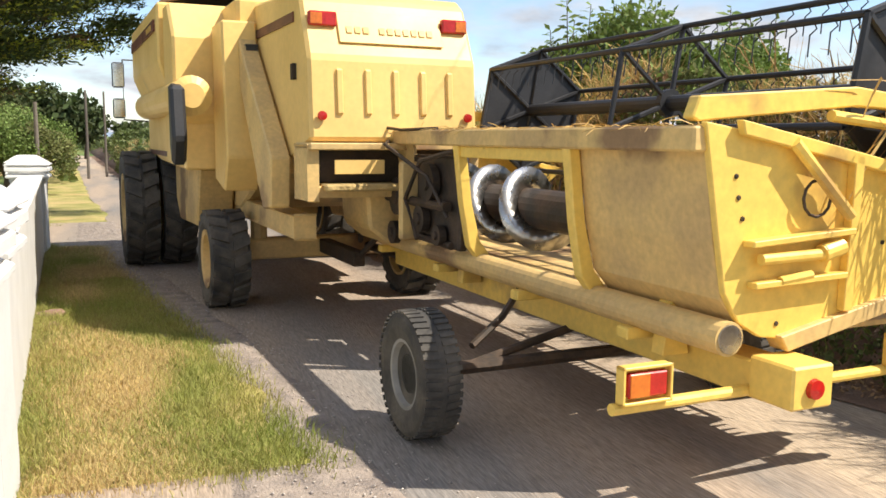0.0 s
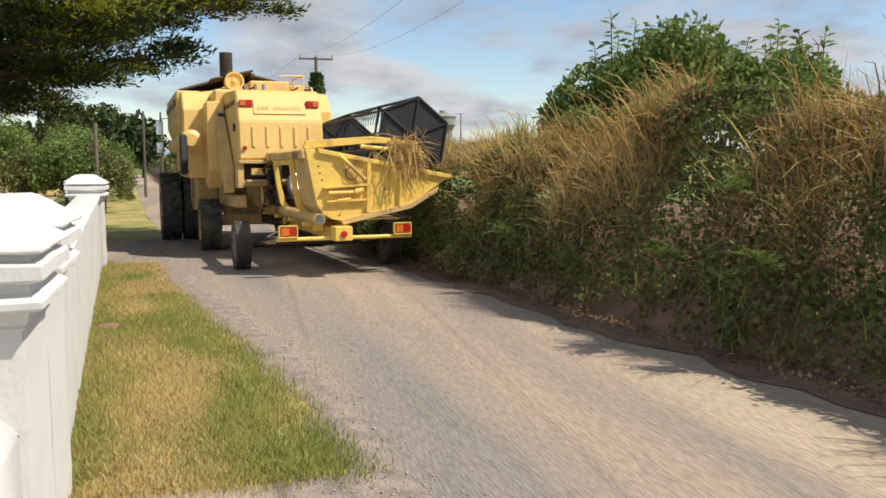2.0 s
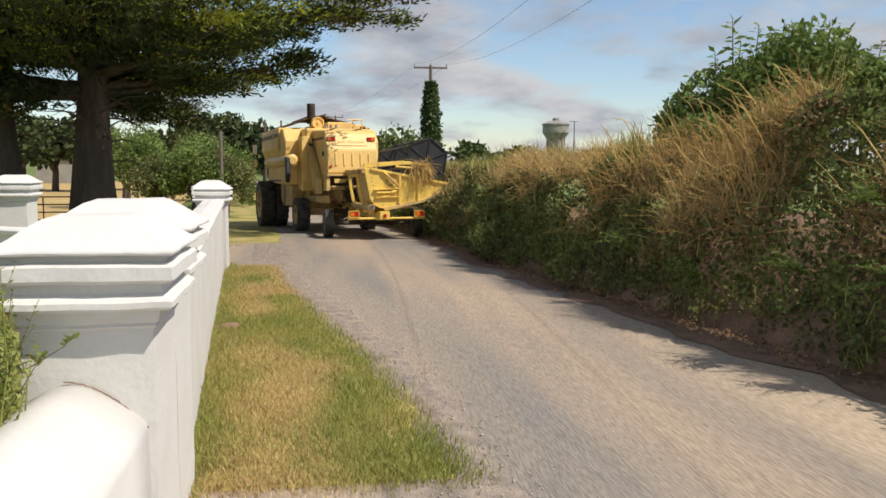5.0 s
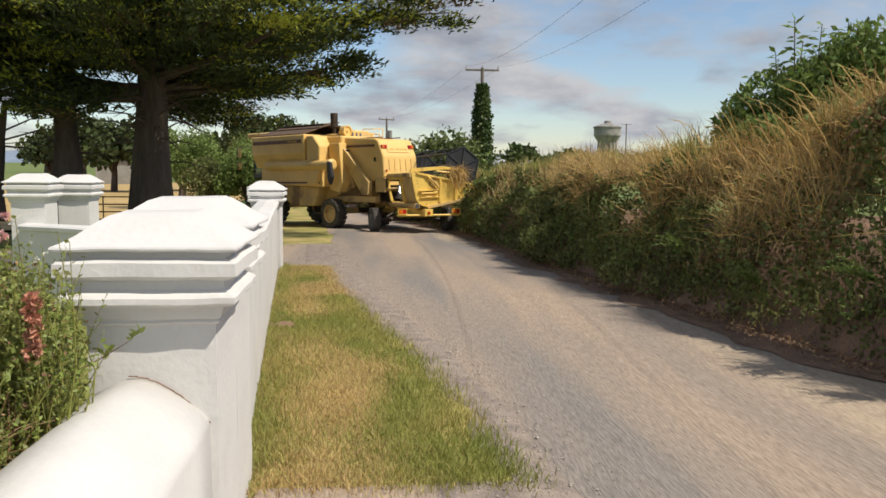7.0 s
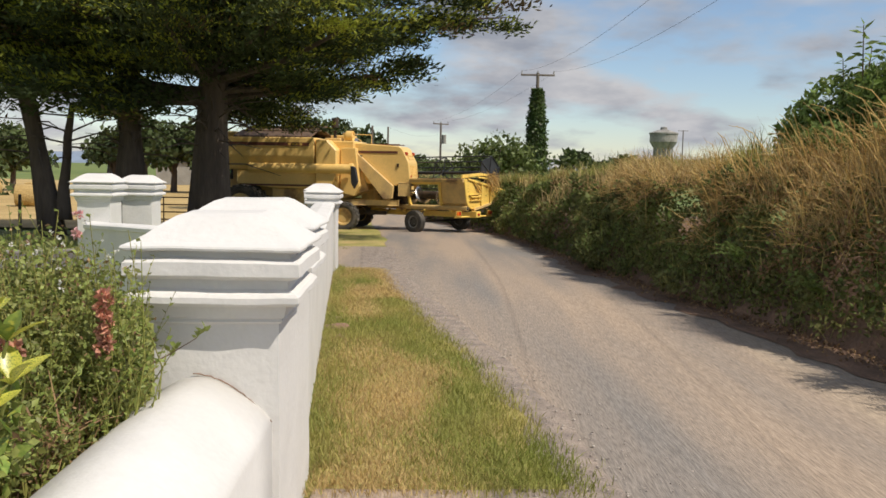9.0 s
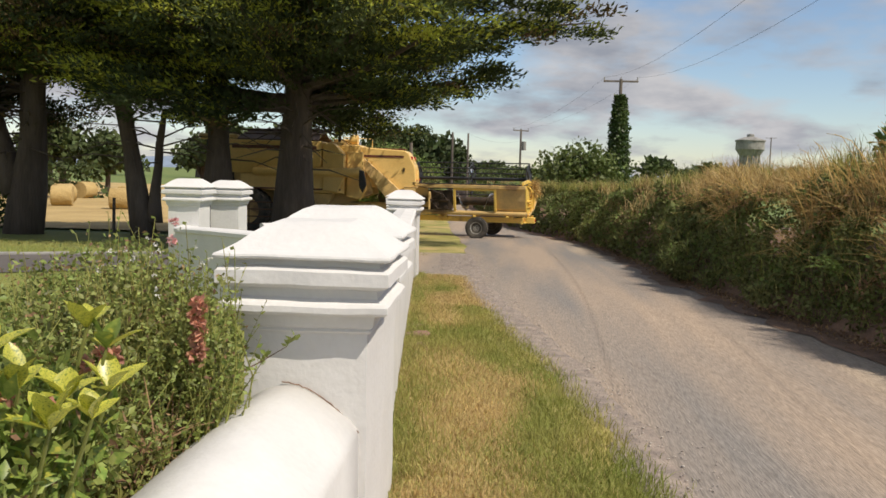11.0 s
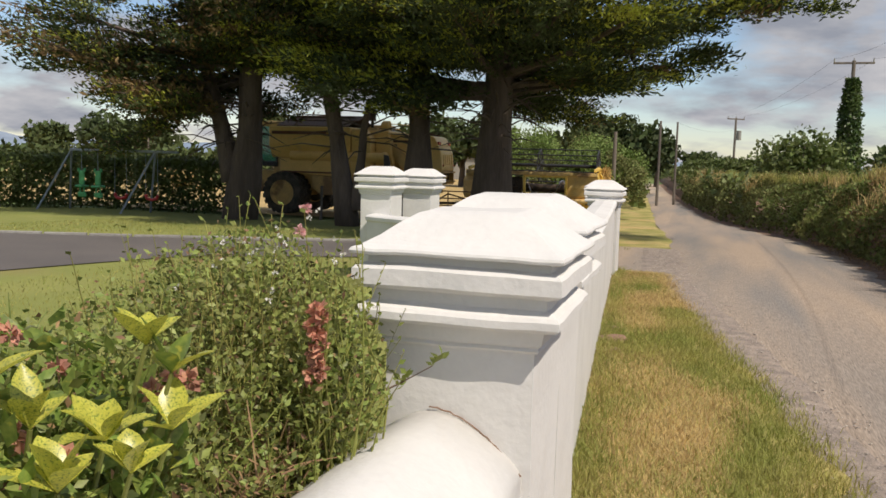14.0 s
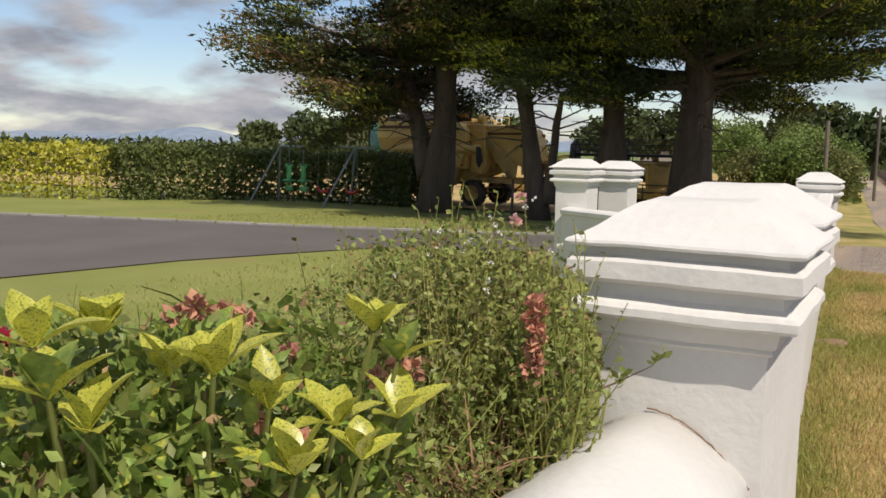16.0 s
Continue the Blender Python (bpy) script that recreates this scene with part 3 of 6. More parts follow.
def rim_mesh(r, w, material):
    bm = bmesh.new()
    h = w / 2
    lathe(bm, [(-h * 0.6, r * 0.3), (-h * 0.55, r * 0.57), (-h * 0.95, r * 0.6), (-h * 0.9, r * 0.5), (-h * 0.35, r * 0.44), (-h * 0.3, r * 0.2), (-h * 0.55, r * 0.18), (-h * 0.6, 0.01), (h * 0.3, 0.01), (h * 0.3, r * 0.5), (h * 0.9, r * 0.52), (h * 0.9, r * 0.57), (h * 0.5, r * 0.57)], seg=32)
    return finish(bm, "rim", material)


def wheel(parent, x, y, r, tyre, rim):
    e = new("wheel")
    e.parent = parent
    e.location = (x, y, r)
    for nm, me in (("tyre", tyre), ("rim", rim)):
        o = new(nm, me)
        o.parent = e
        if x > 0:
            o.rotation_euler = (0, 0, math.pi)
    e["spin"] = r
    return e


# ------------------------------------------------------------ combine harvester
def combine():
    c = empty("combine_harvester", "dusty yellow combine harvester with black dual front wheels", "combine harvester")
    Y, D = M["yellow"], M["yellow_dusty"]
    big, bigr = tyre_mesh(0.80, 0.44, 20, 0.055, 0.5), rim_mesh(0.80, 0.44, M["yellow_dusty"])
    small, smallr = tyre_mesh(0.52, 0.40, 18, 0.035, 0.4), rim_mesh(0.52, 0.40, M["yellow_dusty"])
    wheels = [wheel(c, x, 0, 0.80, big, bigr) for x in (-1.62, -1.13, 1.13, 1.62)] + [wheel(c, x, -3.6, 0.52, small, smallr) for x in (-1.08, 1.08)]
    # threshing body
    bm = prism(bmesh.new(), [(0.9, 1.35), (0.9, 2.35), (-4.1, 2.45), (-4.4, 1.45), (-3.1, 1.0), (-0.4, 0.9)], 0, -0.80, 0.80, 0.03)
    part("threshing_body", bm, D, c)
    # grain tank with sloping sides
    bm = bmesh.new()
    t = bmesh.new()
    lo, hi, tp = [], [], []
    for x, y in ((-1, 0), (1, 0), (1, 1), (-1, 1)):
        lo.append(t.verts.new((1.38 * x, -2.55 + 3.2 * y, 2.12)))
        hi.append(t.verts.new((1.58 * x, -2.62 + 3.3 * y, 2.62)))
        tp.append(t.verts.new((1.58 * x, -2.62 + 3.3 * y, 3.28)))
    t.faces.new(lo[::-1]); t.faces.new(tp)
    for u, v in ((lo, hi), (hi, tp)):
        for i in range(4):
            t.faces.new((u[i], u[(i + 1) % 4], v[(i + 1) % 4], v[i]))
    bevel(t, 0.025)
    merge(bm, t)
    part("grain_tank", bm, Y, c)
    for s in (-1, 1):
        bm = box(bmesh.new(), s * 1.585, s * 1.60, -2.45, 0.55, 2.98, 3.10, 0.004)
        part("stripe", bm, M["stripe"], c, "dark brown stripe along the tank")
        bm = box(bmesh.new(), s * 0.762, s * 0.772, -5.45, -4.0, 2.78, 2.86, 0.003)
        part("stripe", bm, M["stripe"], c, "dark brown stripe along the hood")
        bm = box(bmesh.new(), s * 1.425, s * 1.435, -3.3, 0.2, 1.56, 1.62, 0.003)
        part("trim_strip", bm, M["stripe"], c)
    bm = bmesh.new()
    for s in (-1, 1):
        for i in range(4):
            box(bm, s * 1.60, s * 1.606, -2.2 + i * 0.14, -2.1 + i * 0.14, 3.01, 3.07)
    part("lettering", bm, M["emblem"], c, "pale letter bars on the stripe")
    # tank boards, loosely laid
    for x0, z0, x1, z1, y0 in ((-1.52, 3.30, -0.62, 3.56, -2.5), (-0.86, 3.53, 0.02, 3.74, -2.62), (-0.5, 3.69, 0.1, 3.70, -2.3), (0.0, 3.66, 1.0, 3.44, -2.45), (0.8, 3.46, 1.5, 3.30, -2.5)):
        bm = prism(bmesh.new(), [(x0, z0 - 0.02), (x0, z0 + 0.02), (x1, z1 + 0.02), (x1, z1 - 0.02)], 1, y0, y0 + 2.9, 0.006)
        part("tank_cover", bm, M["twig"], c, "brown weathered tank cover board")
    # rear shoulders: left and right side housings behind the tank
    for s in (-1, 1):
        bm = prism(bmesh.new(), [(-2.66, 1.55), (-2.66, 3.22), (-3.05, 3.22), (-3.42, 2.85), (-3.42, 2.0), (-3.2, 1.5)], 0, s * 0.78, s * 1.52, 0.03)
        part("side_housing", bm, Y, c)
        bm = prism(bmesh.new(), [(-3.45, 2.95), (-3.45, 1.35), (-3.95, 1.25), (-4.15, 1.6), (-4.0, 2.95)], 0, s * 0.77, s * 1.12, 0.02)
        part("rear_guard", bm, Y, c)
        bm = prism(bmesh.new(), [(0.3, 1.62), (0.3, 2.1), (-2.6, 2.1), (-3.4, 1.95), (-3.4, 1.45), (-1.0, 1.5)], 0, s * 0.82, s * 1.42, 0.02)
        part("side_panel", bm, Y, c)
        bm = prism(bmesh.new(), [(-0.95, 1.0), (-0.95, 1.48), (-3.0, 1.44), (-2.7, 0.78), (-1.3, 0.74)], 0, s * 0.82, s * 1.22, 0.02)
        part("lower_panel", bm, D, c)
        # slanting straw elevator beside the hood
        bm = prism(bmesh.new(), [(-3.7, 2.75), (-3.98, 2.8), (-5.35, 1.62), (-5.3, 1.18), (-5.0, 1.15)], 0, s * 0.78, s * 0.96, 0.015)
        part("side_chute", bm, D, c)
    # engine deck
    bm = box(bmesh.new(), -0.95, 0.95, -3.9, -2.68, 2.4, 3.2, 0.04)
    box(bm, -0.2, 0.6, -3.6, -2.8, 3.18, 3.42, 0.03)
    box(bm, 0.62, 0.9, -3.5, -3.1, 3.18, 3.36, 0.02)
    part("engine_cover", bm, Y, c)
    bm = lathe(bmesh.new(), [(-0.15, 0.01), (-0.15, 0.03), (-0.12, 0.04), (-0.12, 0.06), (-0.10, 0.07), (-0.10, 0.145), (-0.14, 0.155), (-0.14, 0.19), (0.1, 0.19), (0.16, 0.14), (0.16, 0.02)], seg=24)
    bm.transform(Matrix.Translation((-0.52, -3.62, 3.38)) @ Matrix.Rotation(radians(90), 4, "Z"))
    part("air_cleaner", bm, Y, c, "round yellow air cleaner drum")
    bm = rod(bmesh.new(), (-0.6, -3.1, 3.1), (-0.6, -3.1, 3.55), 0.06, seg=14)
    rod(bm, (-0.6, -3.1, 3.55), (-0.6, -3.1, 4.02), 0.13, seg=18)
    part("exhaust_stack", bm, M["dark_metal"], c, "dark rusty exhaust stack")
    # rear hood with its ribbed back
    bm = prism(bmesh.new(), [(-3.85, 3.14), (-5.50, 3.04), (-5.62, 2.96), (-5.86, 2.46), (-5.92, 1.78), (-5.3, 1.62), (-4.1, 1.72)], 0, -0.76, 0.76, 0.03)
    hood = part("rear_hood", bm, Y, c)
    for i in range(5):
        x = -0.5 + i * 0.25
        bm = prism(bmesh.new(), [(-5.80, 2.40), (-5.895, 2.36), (-5.925, 2.0), (-5.85, 1.96)], 0, x - 0.025, x + 0.025, 0.006)
        part("rib", bm, Y, hood)
    bm = bmesh.new()
    box(bm, -0.47, 0.47, -0.012, 0.0, -0.15, 0.15, 0.004)
    bm.transform(Matrix.Translation((0, -5.745, 2.72)) @ Matrix.Rotation(radians(-25.6), 4, "X"))
    part("badge_panel", bm, Y, hood)
    bm = bmesh.new()
    for i in range(11):
        if i != 3:
            box(bm, -0.40 + i * 0.073, -0.35 + i * 0.073, -0.004, 0.0, -0.03, 0.03)
    bm.transform(Matrix.Translation((0, -5.775, 2.70)) @ Matrix.Rotation(radians(-25.6), 4, "X"))
    part("lettering", bm, M["emblem"], hood, "pale letter bars on the hood")
    for s in (-1, 1):
        e = bmesh.new()
        box(e, s * 0.60 - 0.12, s * 0.60 + 0.12, -0.07, 0.0, -0.06, 0.06, 0.012)
        e.transform(Matrix.Translation((0, -5.70, 2.78)))
        lamp = part("tail_lamp", e, M["red_lens"], c, "red and amber tail lamp")
        e = box(bmesh.new(), s * 0.66 - 0.05, s * 0.66 + 0.05, -5.775, -5.765, 2.735, 2.825, 0.003)
        part("amber_lens", e, M["amber_lens"], lamp)
        e = lathe(bmesh.new(), [(-0.01, 0.005), (-0.01, 0.04), (0.012, 0.036), (0.016, 0.005)], seg=16)
        e.transform(Matrix.Translation((s * 0.66, -5.935, 1.98)) @ Matrix.Rotation(radians(-90), 4, "Z"))
        part("reflector", e, M["red_lens"], c, "round red reflector")
    bm = box(bmesh.new(), -0.78, 0.78, -5.98, -5.5, 1.70, 1.76, 0.01)
    box(bm, -0.74, 0.74, -5.9, -5.6, 1.30, 1.40, 0.01)
    for s in (-1, 1):
        box(bm, s * 0.70, s * 0.78, -5.92, -5.5, 1.28, 1.74, 0.01)
    part("rear_frame", bm, D, c)
    bm = box(bmesh.new(), -0.68, 0.68, -5.75, -5.6, 1.42, 1.70, 0.01)
    part("chopper_mouth", bm, M["dark_metal"], c, "dark open straw chopper mouth")
    for x in (-0.3, -0.12, 0.05):
        part("filler_pipe", rod(bmesh.new(), (x, -3.75, 3.15), (x, -3.75, 3.33), 0.045, 0.035, 10), M["steel"], c, "bright pipe stub on the engine deck")
    part("deck_hatch", box(bmesh.new(), -0.74, -0.30, -3.35, -2.75, 3.18, 3.30, 0.03), D, c)
    for s in (-1, 1):
        part("hood_seam", box(bmesh.new(), s * 0.40 - 0.008, s * 0.40 + 0.008, -5.45, -3.95, 3.085, 3.12, 0.003), M["stripe"], hood)
        part("latch", box(bmesh.new(), s * 0.757, s * 0.79, -5.5, -5.44, 2.3, 2.42, 0.008), M["dark_metal"], hood)
        # solid black block painting the shade of a small square opening
        part("access_hole", box(bmesh.new(), s * 0.80, s * 0.90, -4.16, -4.10, 2.52, 2.70, 0.01), M["black"], c)
    part("straw_mat", box(bmesh.new(), -0.66, 0.66, -6.02, -5.62, 1.36, 1.42, 0.015), M["stubble"], c, "chaff and straw lying on the chopper")
    part("number_board", box(bmesh.new(), -0.56, -0.12, -5.935, -5.92, 1.50, 1.62, 0.004), M["yellow"], c)
    # unloading tube with its rubber boot on the left side
    bm = lathe(bmesh.new(), [(-4.0, 0.02), (-4.0, 0.15), (-3.7, 0.17), (-0.2, 0.17), (-0.2, 0.02)], seg=20)
    bm.transform(Matrix.Translation((-1.47, 0, 2.20)) @ Matrix.Rotation(radians(90), 4, "Z"))
    tb = part("unloading_tube", bm, Y, c)
    bm = lathe(bmesh.new(), [(-0.05, 0.02), (-0.05, 0.12), (0.0, 0.2), (0.12, 0.2), (0.14, 0.02)], seg=20)
    bm.transform(Matrix.Translation((-1.42, -4.0, 2.20)) @ Matrix.Rotation(radians(90), 4, "Z"))
    part("tube_end", bm, Y, tb)
    bm = prism(bmesh.new(), [(-3.96, 2.32), (-4.14, 2.28), (-4.24, 1.78), (-4.10, 1.50), (-3.98, 1.72)], 0, -1.64, -1.50, 0.03)
    part("rubber_boot", bm, M["black"], tb, "black rubber spout boot")
    # chassis
    bm = box(bmesh.new(), -1.0, 1.0, -3.72, -3.48, 0.50, 0.72, 0.02)
    box(bm, -0.95, 0.95, -0.15, 0.15, 0.65, 0.95, 0.02)
    for s in (-1, 1):
        box(bm, s * 0.62, s * 0.78, -5.5, 0.8, 0.92, 1.12, 0.02)
        rod(bm, (s * 0.7, -3.6, 0.7), (s * 0.7, -3.6, 1.0), 0.09)
    part("chassis", bm, D, c)
    bm = box(bmesh.new(), -0.06, 0.06, -4.9, -3.6, 0.55, 0.70, 0.01)
    rod(bm, (0, -4.85, 0.62), (0.25, -5.3, 1.1), 0.03)
    part("hitch", bm, M["dark_metal"], c)
    # cab
    cab = bmesh.new()
    box(cab, -0.85, 0.85, 0.70, 1.75, 1.75, 1.95, 0.03)
    for x in (-0.82, 0.82):
        for y in (0.74, 1.68):
            box(cab, x - 0.03, x + 0.03, y - 0.03, y + 0.03, 1.9, 3.32, 0.008)
    cb = part("cab_frame", cab, M["black"], c)
    bm = box(bmesh.new(), -0.95, 0.95, 0.55, 2.0, 3.30, 3.50, 0.05)
    part("cab_roof", bm, M["yellow_dusty"], c, "dusty cab roof")
    for s in (-1, 1):
        bm = box(bmesh.new(), s * 0.815, s * 0.825, 0.78, 1.65, 1.96, 3.29)
        part("side_window", bm, M["cab_glass"], cb, "teal tinted side window").visible_shadow = False
    bm = box(bmesh.new(), -0.79, 0.79, 1.675, 1.685, 1.96, 3.29)
    part("windscreen", bm, M["cab_glass"], cb, "teal tinted windscreen").visible_shadow = False
    bm = box(bmesh.new(), -0.3, 0.3, 0.85, 1.1, 1.95, 2.75, 0.05)
    part("driver_seat", bm, M["black"], c)
    bm = box(bmesh.new(), -0.55, 0.55, 0.9, 1.9, 0.75, 1.6, 0.04)
    part("feeder_house", bm, D, c)
    # mirrors
    for z, hh in ((2.72, 0.19), (2.22, 0.15)):
        bm = box(bmesh.new(), -1.84, -1.66, 1.25, 1.31, z - hh, z + hh, 0.025)
        mr = part("mirror", bm, M["black"], c)
        bm = box(bmesh.new(), -1.825, -1.675, 1.244, 1.249, z - hh + 0.02, z + hh - 0.02)
        part("mirror_glass", bm, M["mirror"], mr)
    bm = tube(bmesh.new(), [(-0.85, 1.3, 2.95), (-1.68, 1.3, 2.95), (-1.68, 1.3, 2.05), (-0.85, 1.3, 2.0)], 0.015)
    part("mirror_arm", bm, M["dark_metal"], c)
    # hand rail on the engine deck
    bm = tube(bmesh.new(), [(0.78, -4.1, 3.1), (0.80, -4.1, 3.48), (0.80, -3.0, 3.52), (0.80, -2.9, 3.2)], 0.018)
    tube(bm, [(0.80, -4.1, 3.48), (0.3, -4.15, 3.46)], 0.016)
    part("hand_rail", bm, Y, c)
    bm = tube(bmesh.new(), [(0.55, -3.35, 3.24), (0.98, -3.4, 3.33), (1.06, -3.6, 3.30), (1.12, -3.9, 2.7), (1.17, -4.05, 2.45), (1.19, -4.05, 2.15)], 0.022)
    part("ladder_rail", bm, Y, c)
    part("ladder_step", box(bmesh.new(), 1.02, 1.32, -4.0, -3.5, 2.10, 2.32, 0.02), D, c)
    return c, wheels


# ------------------------------------------------------------ header on its trailer
def header_trailer():
    e = empty("header_trailer", "yellow two-wheeled trailer carrying the cutting header", "trailer")
    Y, D = M["yellow_header"], M["yellow_dusty"]
    ty, rm = tyre_mesh(0.39, 0.24, 46, 0.012, 0.1, 0.5), rim_mesh(0.39, 0.22, M["concrete"])
    wheels = [wheel(e, x, 0, 0.39, ty, rm) for x in (-1.23, 1.23)]
    bm = rod(bmesh.new(), (-1.05, 0, 0.39), (1.05, 0, 0.39), 0.045)
    rod(bm, (-0.9, 0, 0.40), (0.0, 0.15, 0.55), 0.03)
    part("axle", bm, M["dark_metal"], e)
    bm = box(bmesh.new(), -0.11, 0.11, -1.62, 3.3, 0.54, 0.73, 0.012)
    part("main_beam", bm, Y, e)
    for y in (-0.9, 0.3, 1.6, 2.9):
        part("cross_bearer", box(bmesh.new(), -0.42, 0.30, y - 0.05, y + 0.05, 0.725, 0.79, 0.008), Y, e)
    for y in (-1.05, 1.4):
        bm = prism(bmesh.new(), [(-0.30, 0.66), (-0.12, 0.66), (-0.20, 0.95), (-0.26, 0.95)], 1, y - 0.05, y + 0.05, 0.006)
        part("cradle", bm, Y, e)
    bm = box(bmesh.new(), -0.13, 0.13, -1.82, -1.54, 0.55, 0.76, 0.012)
    rb = part("rear_box", bm, Y, e)
    bm = lathe(bmesh.new(), [(-0.012, 0.004), (-0.012, 0.05), (0.012, 0.046), (0.018, 0.004)], seg=18)
    bm.transform(Matrix.Translation((0.0, -1.832, 0.65)) @ Matrix.Rotation(radians(-90), 4, "Z"))
    part("round_lamp", bm, M["red_lens"], rb, "round red tail lamp")
    bm = rod(bmesh.new(), (-0.92, -1.52, 0.575), (1.12, -1.52, 0.575), 0.03, seg=10)
    bar = part("light_bar", bm, Y, e)
    for x in (-0.76, 0.97):
        bm = bmesh.new()
        for a in ((-0.14, 0.14, -0.09, -0.075), (-0.14, 0.14, 0.075, 0.09), (-0.14, -0.125, -0.09, 0.09), (0.125, 0.14, -0.09, 0.09)):
            box(bm, x + a[0], x + a[1], -1.58, -1.52, 0.69 + a[2], 0.69 + a[3], 0.003)
        box(bm, x - 0.13, x + 0.13, -1.54, -1.52, 0.605, 0.775)
        fr = part("lamp_frame", bm, Y, e)
        bm = box(bmesh.new(), x - 0.105, x + 0.115, -1.575, -1.54, 0.63, 0.75, 0.01)
        part("tail_lamp", bm, M["red_lens"], fr, "red lamp cluster")
        bm = box(bmesh.new(), x - 0.10, x + 0.01, -1.581, -1.574, 0.635, 0.745, 0.003)
        part("amber_lens", bm, M["amber_lens"], fr)
    bm = tube(bmesh.new(), [(0, 3.2, 0.60), (0, 3.9, 0.60), (0, 4.6, 0.58)], 0.05, 8)
    tube(bm, [(-0.1, 3.1, 0.75), (-0.25, 3.9, 0.95), (-0.1, 4.4, 0.65)], 0.03, 6)
    part("drawbar", bm, M["dark_metal"], e)
    bm = tube(bmesh.new(), [(-0.3, 0.4, 0.8), (-0.5, 0.3, 0.62), (-0.8, 0.15, 0.48)], 0.025)
    part("strut", bm, M["dark_metal"], e)
    return e, wheels


def cutting_header():
    h = empty("cutting_header", "yellow combine header with black reel and straw caught on it", "combine header")
    Y, D = M["yellow_header"], M["yellow_dusty"]
    a, b = -1.55, 3.15
    # back sheet in two halves beside the feed opening
    for y0, y1 in ((a, -0.46), (2.0, b)):
        bm = prism(bmesh.new(), [(-0.45, 1.76), (-0.42, 1.76), (-0.355, 1.32), (-0.29, 1.06), (-0.16, 0.92), (0.05, 0.86), (0.95, 0.86), (0.95, 0.83), (0.03, 0.83), (-0.19, 0.89), (-0.32, 1.04), (-0.39, 1.32)], 1, y0 + 0.02, y1 - 0.02, 0.004)
        part("back_sheet", bm, D, h)
    bm = box(bmesh.new(), -0.1, 0.95, -0.46, 2.0, 0.83, 0.86)
    part("floor_sheet", bm, D, h)
    bm = box(bmesh.new(), -0.54, -0.36, a, b, 1.74, 1.86, 0.012)
    part("top_beam", bm, D, h)
    bm = rod(bmesh.new(), (-0.30, a - 0.03, 0.86), (-0.30, b, 0.86), 0.085, seg=18)
    part("bottom_tube", bm, D, h)
    bm = lathe(bmesh.new(), [(-0.004, 0.01), (-0.004, 0.072), (0.004, 0.07)], seg=18)
    bm.transform(Matrix.Translation((-0.30, a - 0.036, 0.86)) @ Matrix.Rotation(radians(-90), 4, "Z"))
    part("tube_plug", bm, M["steel"], h)
    bm = bmesh.new()
    for y in (-0.50, 0.98):
        prism(bm, [(-0.53, 1.76), (-0.455, 1.76), (-0.40, 1.32), (-0.33, 1.04), (-0.22, 0.90), (-0.30, 0.85), (-0.42, 1.0), (-0.48, 1.32)], 1, y, y + 0.08, 0.008)
    box(bm, -0.50, -0.44, -0.46, 1.0, 1.66, 1.74, 0.006)
    part("opening_frame", bm, Y, h)
    # gear case and guards at the drive end
    bm = prism(bmesh.new(), [(-0.72, 1.50), (-0.46, 1.66), (-0.34, 1.0), (-0.48, 0.84), (-0.68, 1.0)], 1, 2.45, 3.2, 0.03)
    part("drive_guard", bm, D, h)
    part("guard_plate", box(bmesh.new(), -0.60, -0.40, 1.9, 1.97, 0.95, 1.6, 0.02), D, h)
    bm = bmesh.new()
    for y, z, r in ((1.55, 1.45, 0.15), (1.7, 1.15, 0.11), (2.2, 1.3, 0.16), (1.35, 1.05, 0.08), (2.3, 0.98, 0.10)):
        t = lathe(bmesh.new(), [(-0.05, 0.01), (-0.05, r * 0.4), (-0.03, r * 0.45), (-0.03, r), (0.03, r), (0.03, 0.01)], seg=20)
        merge(bm, t, Matrix.Translation((-0.50, y, z)))
    tube(bm, [(-0.5, 1.1, 1.70), (-0.60, 1.5, 1.62), (-0.56, 1.9, 1.3), (-0.58, 1.6, 1.0)], 0.02)
    tube(bm, [(-0.5, 2.4, 1.78), (-0.7, 2.0, 1.74), (-0.58, 1.4, 1.5), (-0.5, 1.2, 1.2)], 0.016)
    tube(bm, [(-0.5, 2.9, 1.84), (-0.62, 2.5, 1.9), (-0.56, 2.0, 1.86), (-0.5, 1.4, 1.87)], 0.014)
    rod(bm, (-0.50, 1.2, 1.28), (-0.50, 2.9, 1.28), 0.04)
    rod(bm, (-0.46, 1.2, 0.98), (-0.46, 2.6, 1.02), 0.03)
    box(bm, -0.45, -0.36, 1.1, 2.0, 0.95, 1.66, 0.02)
    part("drive_gear", bm, M["dark_metal"], h, "greasy drive gear and hoses")
    # end plates with ribs
    plate = [(-0.49, 1.88), (-0.24, 1.84), (1.72, 1.45), (1.15, 1.08), (0.62, 0.90), (0.10, 0.82), (-0.10, 0.85), (-0.24, 0.93), (-0.335, 1.08), (-0.40, 1.40)]
    for y0, s in ((a - 0.02, -1), (b - 0.02, 1)):
        bm = prism(bmesh.new(), plate, 1, y0, y0 + 0.04, 0.006)
        ep = part("end_plate", bm, Y, h)
        o = y0 - 0.05 if s < 0 else y0 + 0.04
        bm = bmesh.new()
        prism(bm, [(-0.12, 1.86), (1.96, 1.46), (1.94, 1.40), (-0.10, 1.79)], 1, o, o + 0.05, 0.006)
        prism(bm, [(-0.04, 1.30), (0.62, 1.34), (0.62, 1.31), (-0.04, 1.27)], 1, o - 0.03, o + 0.05, 0.004)
        prism(bm, [(0.62, 1.70), (0.68, 1.69), (0.66, 0.92), (0.60, 0.92)], 1, o, o + 0.05, 0.004)
